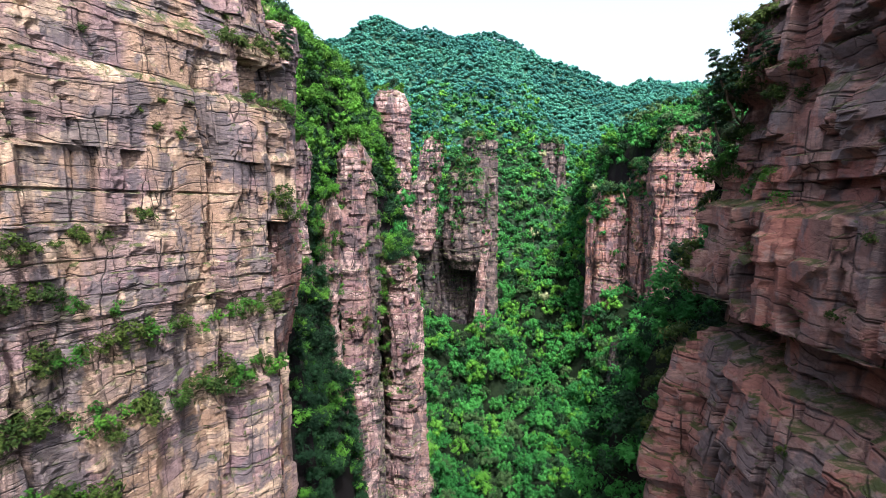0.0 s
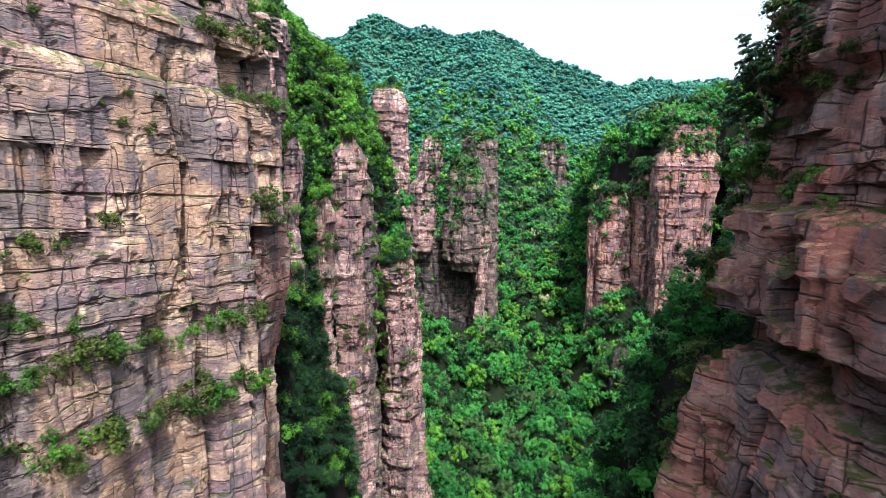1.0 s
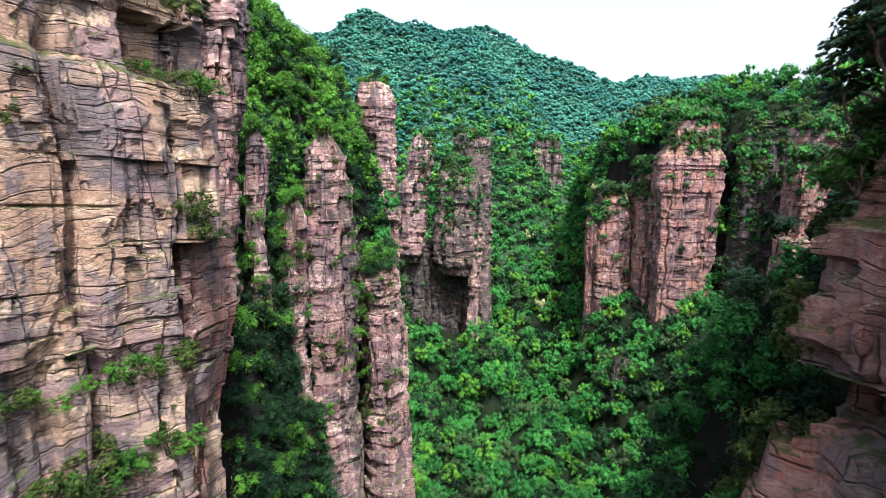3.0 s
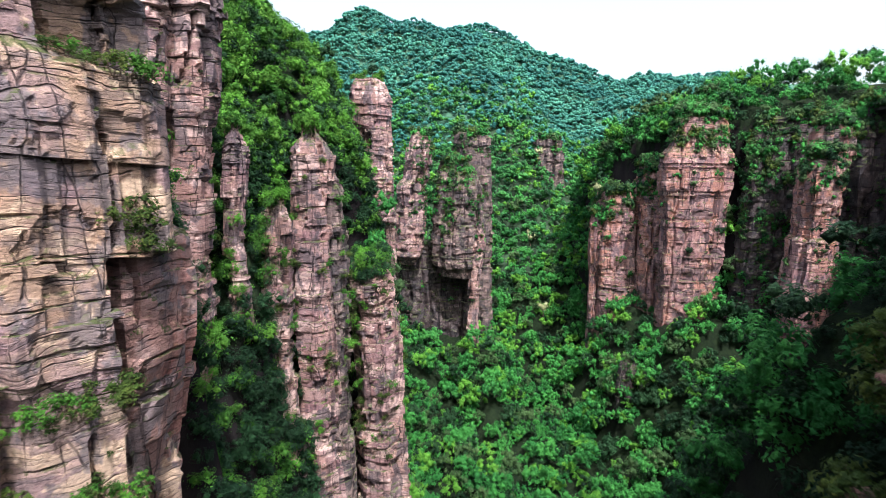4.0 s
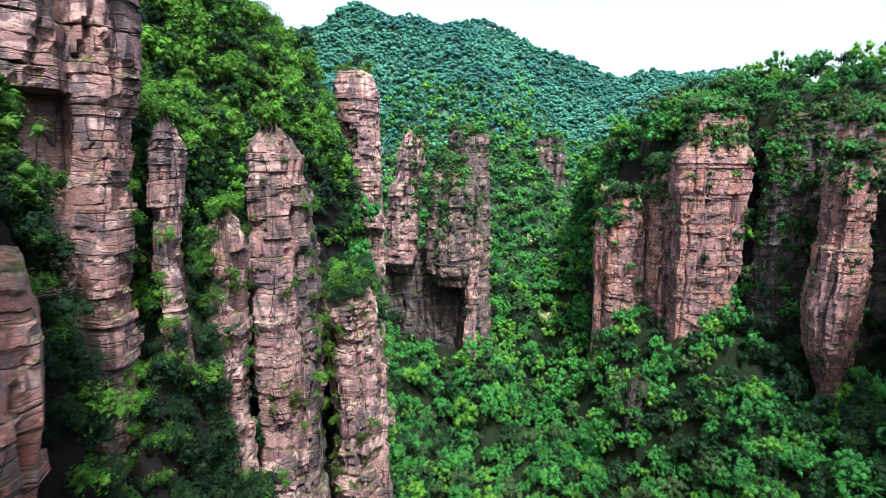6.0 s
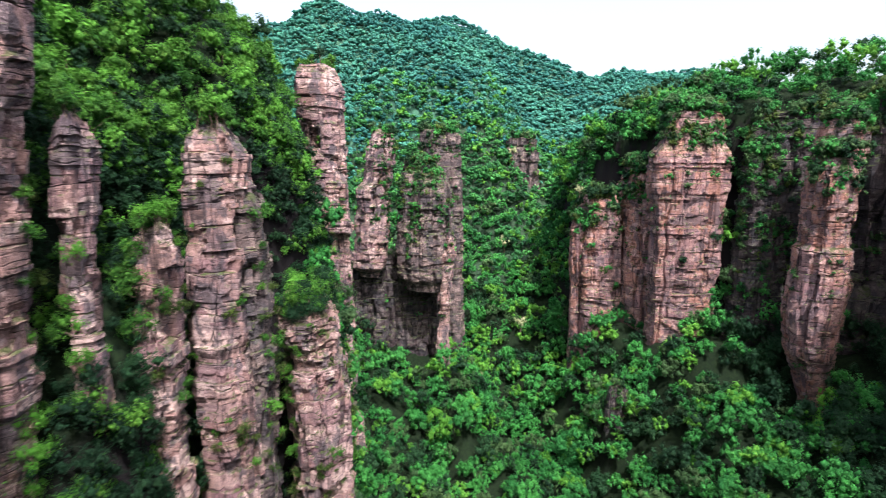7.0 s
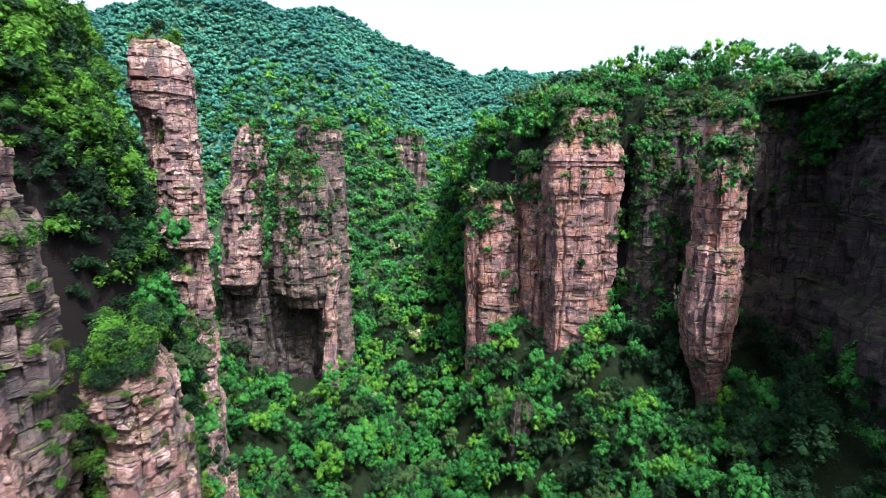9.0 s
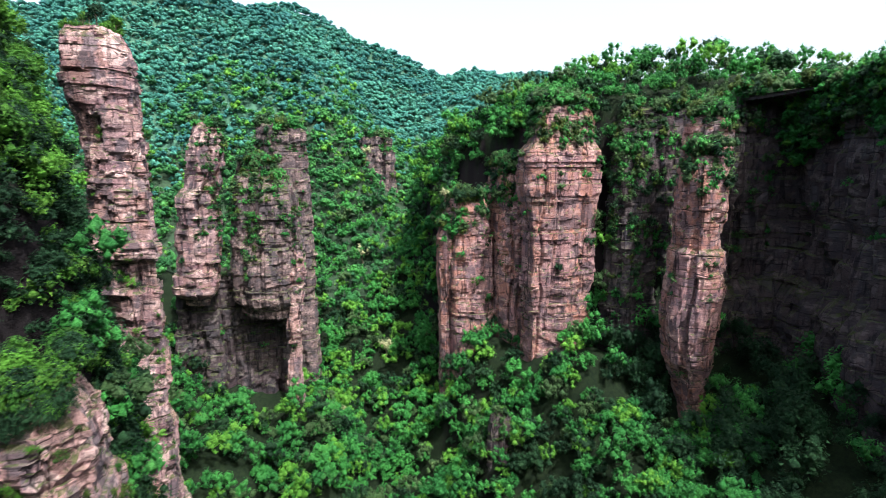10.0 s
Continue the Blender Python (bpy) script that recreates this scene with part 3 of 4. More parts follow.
pillar_a = cliff("rock_pillar", "broad banded pink pillar with a bushy ledge on top",
      [(-10.2, 170), (-10.6, 182), (-16, 190), (-24, 190), (-22.5, 174), (-19.8, 168.5), (-13.5, 166)], -140, -28, ROCK_PINK, 22, [(-140, 4.0), (-90, 1.4), (-60, 0.5), (-44, 0.4), (-41, -0.5), (-38, -0.4), (-36, 0.5), (-30, 0.0), (-28, -1.2)],
      sway=((-140, 4.0), (-75, 2.2), (-60, 2.6), (-45, 1.4), (-30, 0.0)), step=0.42, beds=(0.35, 1.5), block=4.2, relief=0.75, fissures=7, bulge=0.9, dip=(0.12, 0.0), ragged=3)
pillar_e = cliff("rock_pillar", "tall leaning pink and cream pillar of bedded sandstone",
      [(-16.0, 266), (-16.2, 278), (-20, 288), (-33, 290), (-31.5, 273), (-29.4, 265.8), (-22, 262.5)], -150, 35, ROCK_PINK, 23,
      [(-150, 5), (-75, 1.0), (-50, 0.0), (-36, 0.2), (-34, -0.6), (-27.5, -1.0), (-25.5, 1.2), (-12, 0.6), (0, 0.0), (10, 0.2), (20, 1.2), (28, 1.8), (32, 0.8), (35, -1.0)],
      sway=((-60, 0.0), (-30, 0.0), (-20, -0.4), (0, -1.1), (15, -1.6), (33, -3.6)), step=0.5, notches=[(-21, 263, -30.5, 5, 3.6, 1.6), (-27, 264, 8, 3, 3.5, 1.6)], beds=(0.5, 2.2), block=4.8, relief=0.85, fissures=7, bulge=1.0, dip=(-0.08, 0.0), ragged=5)
pillar_m = cliff("rock_pillar", "dark pink rock pillar with a hollow under its brow",
      [(-38.8, 121), (-38.6, 128), (-44, 133), (-58, 133), (-62, 110), (-52, 108), (-45, 114), (-42.5, 117)], -110, 31, ROCK_PINK, 24,
      [(-110, -3), (-40, -1.8), (-24, -0.4), (4, 0.6), (6, 0.5), (8.5, 1.2), (20, 0.9), (31, 0.2)], sway=((-40, 0.0), (-20, 0.2), (0, 1.0), (10, 1.8), (22, 2.6), (31, 2.8)),
      step=0.42, notches=[(-45.5, 115, -4, 4.8, 12, 7.0)], beds=(0.5, 2.0), block=2.8, relief=0.7, fissures=6, bulge=0.9)
pillar_s = cliff("rock_pillar", "thin blade of layered rock in a leafy cleft",
      [(-35.8, 130.6), (-36.2, 136), (-38.5, 139), (-40, 137), (-38.7, 131.2), (-37, 129.8)], -80, 5.5, ROCK_PINK, 33, [(-80, 2), (-30, 0.6), (-13, 0.1), (3, 0), (5.5, -0.6)], sway=((-13, 0.0), (5, 0.6)),
      step=0.38, beds=(0.4, 1.6), block=1.8, relief=0.5, fissures=2, bulge=0.5, ragged=2)
pillar_f = cliff("rock_pillar", "low broken pillar of pale rock hung with shrubs",
      [(-30.4, 139.4), (-30.2, 146), (-33, 150), (-38, 148), (-35.6, 140.6), (-33.6, 138.2)], -110, -9, ROCK_PINK, 34, [(-110, 3), (-60, 0.6), (-44, -0.4), (-34, 0), (-20, 0.0), (-12, -0.4), (-9, -1.4)],
      step=0.40, beds=(0.5, 2.0), block=2.4, relief=0.65, fissures=3, bulge=0.8, ragged=4)
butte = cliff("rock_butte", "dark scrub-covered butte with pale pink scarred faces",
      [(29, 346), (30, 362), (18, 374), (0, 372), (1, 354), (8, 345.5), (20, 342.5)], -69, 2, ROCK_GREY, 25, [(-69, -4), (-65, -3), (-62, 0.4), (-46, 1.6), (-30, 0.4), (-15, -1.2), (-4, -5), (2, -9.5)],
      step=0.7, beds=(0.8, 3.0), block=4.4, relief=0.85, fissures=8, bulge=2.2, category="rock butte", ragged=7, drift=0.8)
butte_rib = cliff("rock_butte", "pale scarred rib at the corner of a butte",
      [(30.6, 345), (31, 351), (25, 353), (22.5, 347), (26, 343)], -125, -36, ROCK_PINK, 43, [(-125, 0), (-85, -1.4), (-62, -0.6), (-47, 0.6), (-36, -1.2)], sway=((-85, -2.6), (-62, -1.6), (-46, 0.0)),
      step=0.7, beds=(0.8, 2.6), block=3.6, relief=0.7, fissures=3, bulge=0.8, category="rock butte", ragged=5)
tower = cliff("rock_butte", "pale pink rock tower over a dark cave mouth",
      [(-0.5, 354), (0, 364), (-6, 372), (-17, 370), (-15, 358), (-9, 351.5)], -63, 18, ROCK_PINK, 26, [(-63, -4), (-60, -3), (-57, 0.6), (-30, 1.8), (-15, 1.4), (-11, -0.2), (10, -0.4), (18, -2.5)],
      sway=((-57, -7.0), (-30, -4.5), (-15, -3.5), (-8, -1.0), (17, 1.8)), step=0.7, beds=(0.8, 3.0), block=4.4, relief=0.75, fissures=5, bulge=1.4, category="rock butte", ragged=6)
butte_foot = cliff("rock_butte", "rock under the overhang of a butte, cave shade put into its colour",
      [(27, 364), (28, 380), (16, 392), (-20, 390), (-27, 378), (-24, 364), (-8, 362), (4, 366), (16, 362)], -130, -50, ROCK_SHADE_DARK, 47, [(-130, 1), (-60, 0), (-50, -2)],
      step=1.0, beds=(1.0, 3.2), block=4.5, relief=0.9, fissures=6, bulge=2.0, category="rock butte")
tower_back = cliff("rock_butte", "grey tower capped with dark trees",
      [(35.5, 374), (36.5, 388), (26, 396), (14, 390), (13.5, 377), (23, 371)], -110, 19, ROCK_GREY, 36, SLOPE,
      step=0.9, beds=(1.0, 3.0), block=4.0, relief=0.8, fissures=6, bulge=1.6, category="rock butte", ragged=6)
buttress = cliff("rock_pillar", "massive pink sandstone buttress with an orange edge",
      [(143.2, 289), (145, 300), (138, 314), (124, 312), (114.8, 302), (114.2, 290), (128, 285.5)], -125, 23, ROCK_SALMON, 27,
      [(-125, -2), (-56, -2.0), (-50, -0.6), (-27, -1.4), (-20, -0.4), (-10, 0.8), (-3, 1.0), (4, 0.5), (8, -2.2), (19, -3.6), (23, -5)],
      step=0.55, beds=(0.9, 3.4), block=7.5, relief=0.75, fissures=6, bulge=1.2, ragged=4, sway=((0, 0.0), (20, 1.0)))
shoulder_tall = cliff("rock_pillar", "tall shaded shoulder of pink rock with upright clefts",
      [(127.5, 304), (131, 330), (118, 345), (111.5, 340), (110.6, 314), (112.5, 309), (121, 305)], -138, 2, ROCK_SALMON, 35, [(-138, 0), (-78, 0.4), (-50, 0.6), (-24, 0.0), (-10, -0.6), (2, -2.6)],
      step=0.6, beds=(1.2, 4.0), block=5.0, relief=0.8, fissures=10, bulge=1.0, ragged=9)
shoulder_low = cliff("rock_pillar", "broad low shoulder of pink rock streaked with black",
      [(109.6, 319), (112, 342), (106, 352), (97, 350), (93, 336), (94, 322), (103, 317.5)], -138, -14, ROCK_SALMON, 44, [(-138, 0), (-80, 0.6), (-60, 0.9), (-40, 0.3), (-22, -0.6), (-14, -2.8)],
      step=0.6, beds=(1.2, 4.0), block=5.5, relief=0.8, fissures=9, bulge=1.2, ragged=8)
shoulder_rib = cliff("rock_pillar", "small smooth rib of pink rock beside dark trees",
      [(93.5, 325), (94.2, 334), (89, 336), (87.6, 328), (90, 324)], -120, -29, ROCK_SALMON, 45, [(-120, -1), (-60, -1.2), (-48, 0), (-34, 0), (-29, -1.5)],
      step=0.7, beds=(1.4, 4.0), block=4.0, relief=0.4, fissures=1, bulge=0.6, ragged=3)
pillar_d = cliff("rock_pillar", "slender orange and grey pillar of bedded sandstone",
      [(165.6, 245), (166, 253), (160, 259), (153, 258), (150, 249), (151.5, 243), (158, 241)], -118, 4, ROCK_SALMON, 28,
      [(-118, -7), (-100, -6.4), (-88, -4.4), (-72, -0.6), (-55, 1.5), (-36, 1.2), (-31.5, 1.0), (-30, -0.8), (-8, -0.6), (0, -1.2), (4, -3)],
      sway=((-106, 2.2), (-88, 0.9), (-70, -1.6), (-53, -1.2), (-33, 0.2), (0, 1.2)), step=0.5, beds=(0.9, 3.4), block=4.0, relief=0.75, fissures=5, bulge=0.7, ragged=4, drift=0.6)
pillar_d_back = cliff("rock_pillar", "brown rock pillar with a bare cap behind a slender one",
      [(174.5, 254), (176, 262), (168, 268), (161, 264), (161.5, 255), (167, 251.5)], -118, 17, ROCK_RED, 46, [(-118, -2), (-40, -2.5), (-4, -1.5), (0, 0), (14, 0), (17, -1.5)],
      step=0.7, beds=(0.9, 3.0), block=4.0, relief=0.7, fissures=4, bulge=1.0, ragged=4)
pillar_g = cliff("rock_pillar", "grey rock rib between leafy gullies, shade put into its colour",
      [(158, 279), (160, 290), (154, 296), (148, 290), (150, 281)], -110, 4, ROCK_SHADE_DARK, 37, SLOPE,
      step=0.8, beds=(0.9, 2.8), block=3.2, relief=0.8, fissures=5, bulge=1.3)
wall_right = cliff("cliff", "seepage-streaked rock wall with shade put into its dark grey and brown",
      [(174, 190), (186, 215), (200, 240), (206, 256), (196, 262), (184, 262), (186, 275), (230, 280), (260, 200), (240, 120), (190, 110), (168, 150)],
      -140, 26, ROCK_SHADE_DARK, 29, [(-140, 6), (-60, 3.0), (-52, 1.5), (-44, -2.5), (0, -1), (20, -2)], step=1.4, beds=(1.0, 3.4), block=5, relief=1.2, fissures=12, bulge=4.0, category="cliff", ragged=7)
gully_wall = cliff("cliff", "rock wall at the head of a leafy gully, painted dark as shade",
      [(149, 285), (170, 281), (188, 273), (196, 263), (206, 262), (206, 296), (156, 298)], -125, 22, ROCK_SHADE_DARK, 40, SLOPE,
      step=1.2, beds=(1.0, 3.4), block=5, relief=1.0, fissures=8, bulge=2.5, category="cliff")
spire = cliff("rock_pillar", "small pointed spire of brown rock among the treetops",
      [(97, 270), (97.5, 275), (93.5, 278), (89, 275), (89.5, 270), (93, 267.5)], -125, -92, ROCK_SHADE_DARK, 38, [(-125, 2.5), (-104, 0.6), (-93, -0.6), (-87, -2.0)],
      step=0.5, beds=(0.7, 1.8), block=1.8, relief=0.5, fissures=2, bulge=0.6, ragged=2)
crag = cliff("rock_butte", "distant grey crag half hidden by trees",
      [(110, 500), (112, 512), (98, 520), (86, 514), (90, 502)], -40, 20, ROCK_GREY, 39, SLOPE,
      step=1.2, beds=(1.0, 3.0), block=4.0, relief=1.0, fissures=4, bulge=2.0, category="rock butte")

# ---- jutting blocks ----
for rock, count, lo, hi, toward, sizes, seed in (
        (near_left, 70, -45, 24, (0.9, -0.4), (0.5, 1.3), 201), (near_right, 60, -40, 22, (-0.95, 0.2), (0.6, 1.6), 202), (pillar_b, 34, -70, 4, (0.4, -0.9), (0.5, 1.2), 203),
        (pillar_a, 34, -80, -26, (0.4, -0.9), (0.6, 1.4), 204), (pillar_e, 40, -70, 26, (0.4, -0.9), (0.7, 1.8), 205), (pillar_m, 24, -45, 28, (0.6, -0.8), (0.5, 1.2), 206),
        (pillar_f, 20, -60, -10, (0.4, -0.9), (0.5, 1.1), 207), (pillar_s, 10, -40, 3, (0.4, -0.9), (0.4, 0.8), 208), (butte, 30, -70, -2, (0, -1), (1.2, 2.6), 209), (tower, 24, -58, 14, (0, -1), (1.2, 2.4), 210),
        (tower_back, 12, -40, 12, (0, -1), (1.2, 2.4), 211), (buttress, 40, -80, 16, (-0.3, -0.95), (0.9, 2.0), 212), (shoulder_tall, 24, -90, -12, (-0.4, -0.9), (0.9, 2.2), 213), (shoulder_low, 24, -90, -22, (-0.4, -0.9), (0.9, 2.2), 218),
        (pillar_d, 34, -100, -3, (-0.5, -0.85), (0.7, 1.6), 214), (pillar_g, 12, -80, 6, (-0.5, -0.8), (0.9, 1.8), 215), (butte_foot, 20, -110, -58, (0, -1), (1.2, 2.4), 219), (butte_rib, 8, -80, -40, (0, -1), (0.9, 1.8), 220), (pillar_b_slab, 14, -60, -8, (0.6, -0.8), (0.5, 1.1), 221), (pillar_d_back, 14, -60, 14, (-0.4, -0.9), (0.9, 1.8), 222),
        (shoulder_rib, 6, -80, -32, (0, -1), (0.8, 1.6), 223), (undercut, 14, -45, -10, (0.9, 0.1), (0.6, 1.6), 224), (spire, 5, -118, -92, (-0.2, -1), (0.5, 0.9), 216), (crag, 8, -30, 2, (0, -1), (1.2, 2.2), 217)):
    blocks_on(rock, count, lo, hi, toward, sizes, seed)

# ---- woods ----


def crowns(centres, radii, cards, seed, tall=1.0, lumps=7, size=0.22, droop=0.55, spread=0.60, core=0.70, lump=(0.28, 0.56)):
    """Vertices and faces of many crowns, each of small leaf sprays set round a handful of lumps."""
    r = np.random.default_rng(seed)
    t = len(centres)
    ld = r.normal(size=(t, lumps, 3))
    ld[..., 2] = np.abs(ld[..., 2]) * 0.9 - 0.15
    ld /= np.linalg.norm(ld, axis=-1, keepdims=True)
    lr = r.uniform(*lump, (t, lumps))
    ld *= r.uniform(0.55, 1.2, (t, lumps, 1))
    pick = r.integers(0, lumps, (t, cards))
    base, small = np.take_along_axis(ld, pick[..., None], 1) * spread, np.take_along_axis(lr, pick, 1)
    nd = r.normal(size=(t, cards, 3))
    nd[..., 2] += 0.5
    nd /= np.linalg.norm(nd, axis=-1, keepdims=True)
    p = base + nd * small[..., None] * r.uniform(0.70, 1.10, (t, cards, 1))
    p[..., 2] *= tall
    p = centres[:, None] + p * radii[:, None, None]
    nn = nd + r.normal(0, 0.22, nd.shape)
    nn[..., 2] += droop
    nn /= np.linalg.norm(nn, axis=-1, keepdims=True)
    a = np.cross(nn, r.normal(size=nn.shape))
    a /= np.linalg.norm(a, axis=-1, keepdims=True) + 1e-9
    b = np.cross(nn, a)
    s = (radii[:, None] * size * r.uniform(0.6, 1.35, (t, cards)))[..., None]
    k = r.uniform(0.50, 0.85, (t, cards, 1))
    v = np.stack([p - a * s * 0.8 - nn * s * 0.2, p + b * s * k + a * s * 0.1, p + a * s - b * s * k * 0.6], 2).reshape(-1, 3)
    f = np.arange(len(v)).reshape(-1, 3)
    if not core:
        return v, f
    # the dense inner leaf mass of each lump
    axes = np.array([[1, 0, 0], [0, 1, 0], [-1, 0, 0], [0, -1, 0], [0, 0, 1], [0, 0, -1]], float)
    tri = np.array([[0, 1, 4], [1, 2, 4], [2, 3, 4], [3, 0, 4], [1, 0, 5], [2, 1, 5], [3, 2, 5], [0, 3, 5]])
    w = r.uniform(0, 6.28, (t, lumps))[..., None]
    ax = np.stack([axes[:, 0] * np.cos(w) - axes[:, 1] * np.sin(w), axes[:, 0] * np.sin(w) + axes[:, 1] * np.cos(w), axes[:, 2] + 0 * w], -1)
    q = (ld * spread)[:, :, None] + ax * lr[..., None, None] * core * r.uniform(0.8, 1.15, (t, lumps, 6, 1))
    q[..., 2] *= tall
    q = (centres[:, None, None] + q * radii[:, None, None, None]).reshape(-1, 3)
    g = (np.arange(t * lumps)[:, None, None] * 6 + tri).reshape(-1, 3)
    return np.concatenate([v, q]), np.concatenate([f, g + len(v)])


def in_rock(x, y, h, under=0.0):
    """True where a place lies inside a rock body whose top is above the ground there."""
    inside = np.zeros(len(x), bool)
    for poly, top in FOOTPRINTS:
        odd = np.zeros(len(x), bool)
        for (x0, y0), (x1, y1) in zip(poly, np.roll(poly, -1, 0)):
            odd ^= ((y0 > y) != (y1 > y)) & (x < (x1 - x0) * (y - y0) / (y1 - y0 + 1e-9) + x0)
        inside |= odd & (h < top - under)
    return inside


def scatter(xmin, xmax, ymin, ymax, gap, seed, keep):
    """Places on the ground spaced along its slope; keep(x, y, h) says which may stand. Returns places and ground normals."""
    r = np.random.default_rng(seed)
    fine = gap / 2.8
    gx, gy = np.meshgrid(np.arange(xmin, xmax, fine), np.arange(ymin, ymax, fine))
    x, y = gx.ravel() + r.uniform(-0.5, 0.5, gx.size) * fine, gy.ravel() + r.uniform(-0.5, 0.5, gx.size) * fine
    h = height(x, y)
    sx, sy = (height(x + 1, y) - h), (height(x, y + 1) - h)
    area = np.sqrt(1 + sx * sx + sy * sy)
    i, j = np.divmod(np.arange(len(x)), gx.shape[1])
    even = (i * 0.754877666 + j * 0.569840291 + 0.45 * r.random(len(x))) % 1.0
    ok = (even < area / 7.84) & keep(x, y, h) & ~in_rock(x, y, h)
    nrm = np.stack([-sx, -sy, np.ones_like(sx)], 1) / area[:, None]
    return np.stack([x, y, h], 1)[ok], nrm[ok]


def leafy(name, at, rad, cards, mix, seed, lumps=7, **more):
    """Many crowns in one mesh; each tree takes one of the mix's leaf kinds."""
    kinds, shares = mix
    slot = np.random.default_rng(seed + 900).choice(len(kinds), len(at), p=np.array(shares) / sum(shares))
    v, f = crowns(at, rad, cards, seed, lumps=lumps, **more)
    slots = np.concatenate([np.repeat(slot, cards), np.repeat(slot, lumps * 8)])[:len(f)]
    return mesh_object(name, v, f, kinds, slots, smooth=True)


def wood(name, label, where, radius, cards, mix, seed, rise=1.3, **more):
    place, nrm = where
    r = np.random.default_rng(seed)
    rad = radius * np.exp(np.clip(r.normal(0, 0.33, len(place)), -0.6, 0.5))
    c = place + nrm * (rad * 0.45)[:, None]
    c[:, 2] += rad * r.uniform(0.1, rise, len(place))
    return tagged(leafy(name, c, rad, cards, mix, seed, **more), label, "forest", kind="stuff")


def mingle(x, y):
    """Where along the valley its own trees give way to those of the mountain, ragged from tree to tree."""
    return 405 + 95 * hashed(np.floor(x * 3), np.floor(y * 3), 0 * x, 3) + 25 * vnoise(x / 30, y / 30, 0.5, 4)


def in_gorge(x, y, h):
    return ((x < 138) | (y > 285)) & ((h < -8) | (y > 440)) & ((x > -20) | (y > 300)) & (x + 0.25 * y < 262) & ((y > 190) | (h > -120)) & ((x > -26) | (y > 330)) & (y < mingle(x, y))


wood("forest", "dense bright green broadleaf forest filling the gorge", scatter(-30, 205, 100, 335, 5.4, 41, lambda x, y, h: in_gorge(x, y, h) & (y <= 335)),
     4.1, 430, GORGE_MIX, 42, rise=1.5, tall=1.12, size=0.068, lumps=22, core=0.68, lump=(0.16, 0.36), spread=0.74)
wood("forest", "bright green broadleaf forest climbing the head of the gorge", scatter(-30, 205, 330, 520, 5.2, 61, lambda x, y, h: in_gorge(x, y, h) & (y > 335)),
     4.0, 190, GORGE_MIX, 62, rise=1.4, tall=1.1, size=0.092, lumps=16, core=0.72, lump=(0.18, 0.38), spread=0.72)
wood("forest", "green trees crowding round the foot of a pillar", scatter(134, 172, 214, 247, 4.6, 63, lambda x, y, h: (h > -130) & (h < -60)),
     3.2, 300, GORGE_MIX, 64, rise=1.8, tall=1.2, size=0.080, lumps=16, core=0.7, lump=(0.18, 0.38), spread=0.72)
wood("forest", "woods below the dark wall, its shade painted into their deep green", scatter(138, 205, 100, 285, 5.8, 59, lambda x, y, h: (h < -8) & (x + 0.25 * y < 262) & ((y > 190) | (h > -120))),
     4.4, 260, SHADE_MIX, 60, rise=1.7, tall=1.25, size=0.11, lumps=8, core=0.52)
wood("forest", "green woods on the lower slopes of the mountain", scatter(-200, 320, 400, 640, 4.2, 53, lambda x, y, h: (np.abs(x - 40) < 0.62 * (y - 20)) & (h > -100) & (y >= mingle(x, y)) & (y < mingle(x, y) + 95)),
     3.8, 80, MID_MIX, 54, rise=1.0, size=0.125, tall=0.95, lumps=8, core=0.85, droop=0.9, lump=(0.22, 0.46), spread=0.7)
wood("forest", "woods covering the far mountain, haze put into their blue-green", scatter(-230, 400, 400, 700, 3.8, 43, lambda x, y, h: (np.abs(x - 40) < 0.62 * (y - 20)) & (h > -100) & (y >= mingle(x, y) + 95)),
     3.4, 14, FAR_HAZE_MIX, 44, rise=0.6, size=0.16, tall=0.78, lumps=4, core=1.15, droop=1.0, spread=0.72)
wood("forest", "dense green trees along the rim of the upland", scatter(90, 290, 120, 440, 5.6, 45, lambda x, y, h: (h >= -8) & (x + 0.3 * y < 335)),
     4.5, 300, GORGE_MIX, 46, rise=1.6, tall=1.05, size=0.088, lumps=18, core=0.62, lump=(0.18, 0.38), spread=0.72)
wood("scrub", "dark green scrub on the shaded rocky shoulder", scatter(22, 80, 58, 110, 3.2, 49, lambda x, y, h: h > -80),
     2.1, 240, DARK_MIX, 50, size=0.115, core=0.5)
wood("scrub", "scrub in the clefts between the pillars, shade put into its deep green", scatter(-60, -4, 140, 262, 2.7, 51, lambda x, y, h: (h > -110) & (h < 3) & ((y < 158) | (y > 192) | (h < -48) | (x < -37))),
     2.3, 150, CLEFT_SHADE_MIX, 52, size=0.13, core=0.5)
wood("scrub", "thick bushes hanging in the nearest cleft, darkened green for its shade", scatter(-60, -24, 84, 142, 2.7, 55, lambda x, y, h: (h > -85) & (h < 3)),
     2.3, 330, CLEFT_SHADE_MIX, 56, size=0.075, core=0.5)

# ---- single plants: prototypes, then copies ----


def tube(points, radii, sides=6):
    """A tapered limb through the points."""
    p, v = np.array(points, float), []
    for i, (c, rad) in enumerate(zip(p, radii)):
        t = Vector(p[min(i + 1, len(p) - 1)] - p[max(i - 1, 0)]).normalized()
        a = t.orthogonal().normalized()
        b = t.cross(a)
        v += [c + rad * (math.cos(w) * np.array(a) + math.sin(w) * np.array(b)) for w in np.arange(sides) * 2 * math.pi / sides]
    return np.array(v), grid_faces(len(p), sides, True)


def part(name, v, f, material, parent, label=""):
    ob = mesh_object(name, v, f, [material], smooth=True)
    ob.parent = parent
    return tagged(ob, label) if label else ob


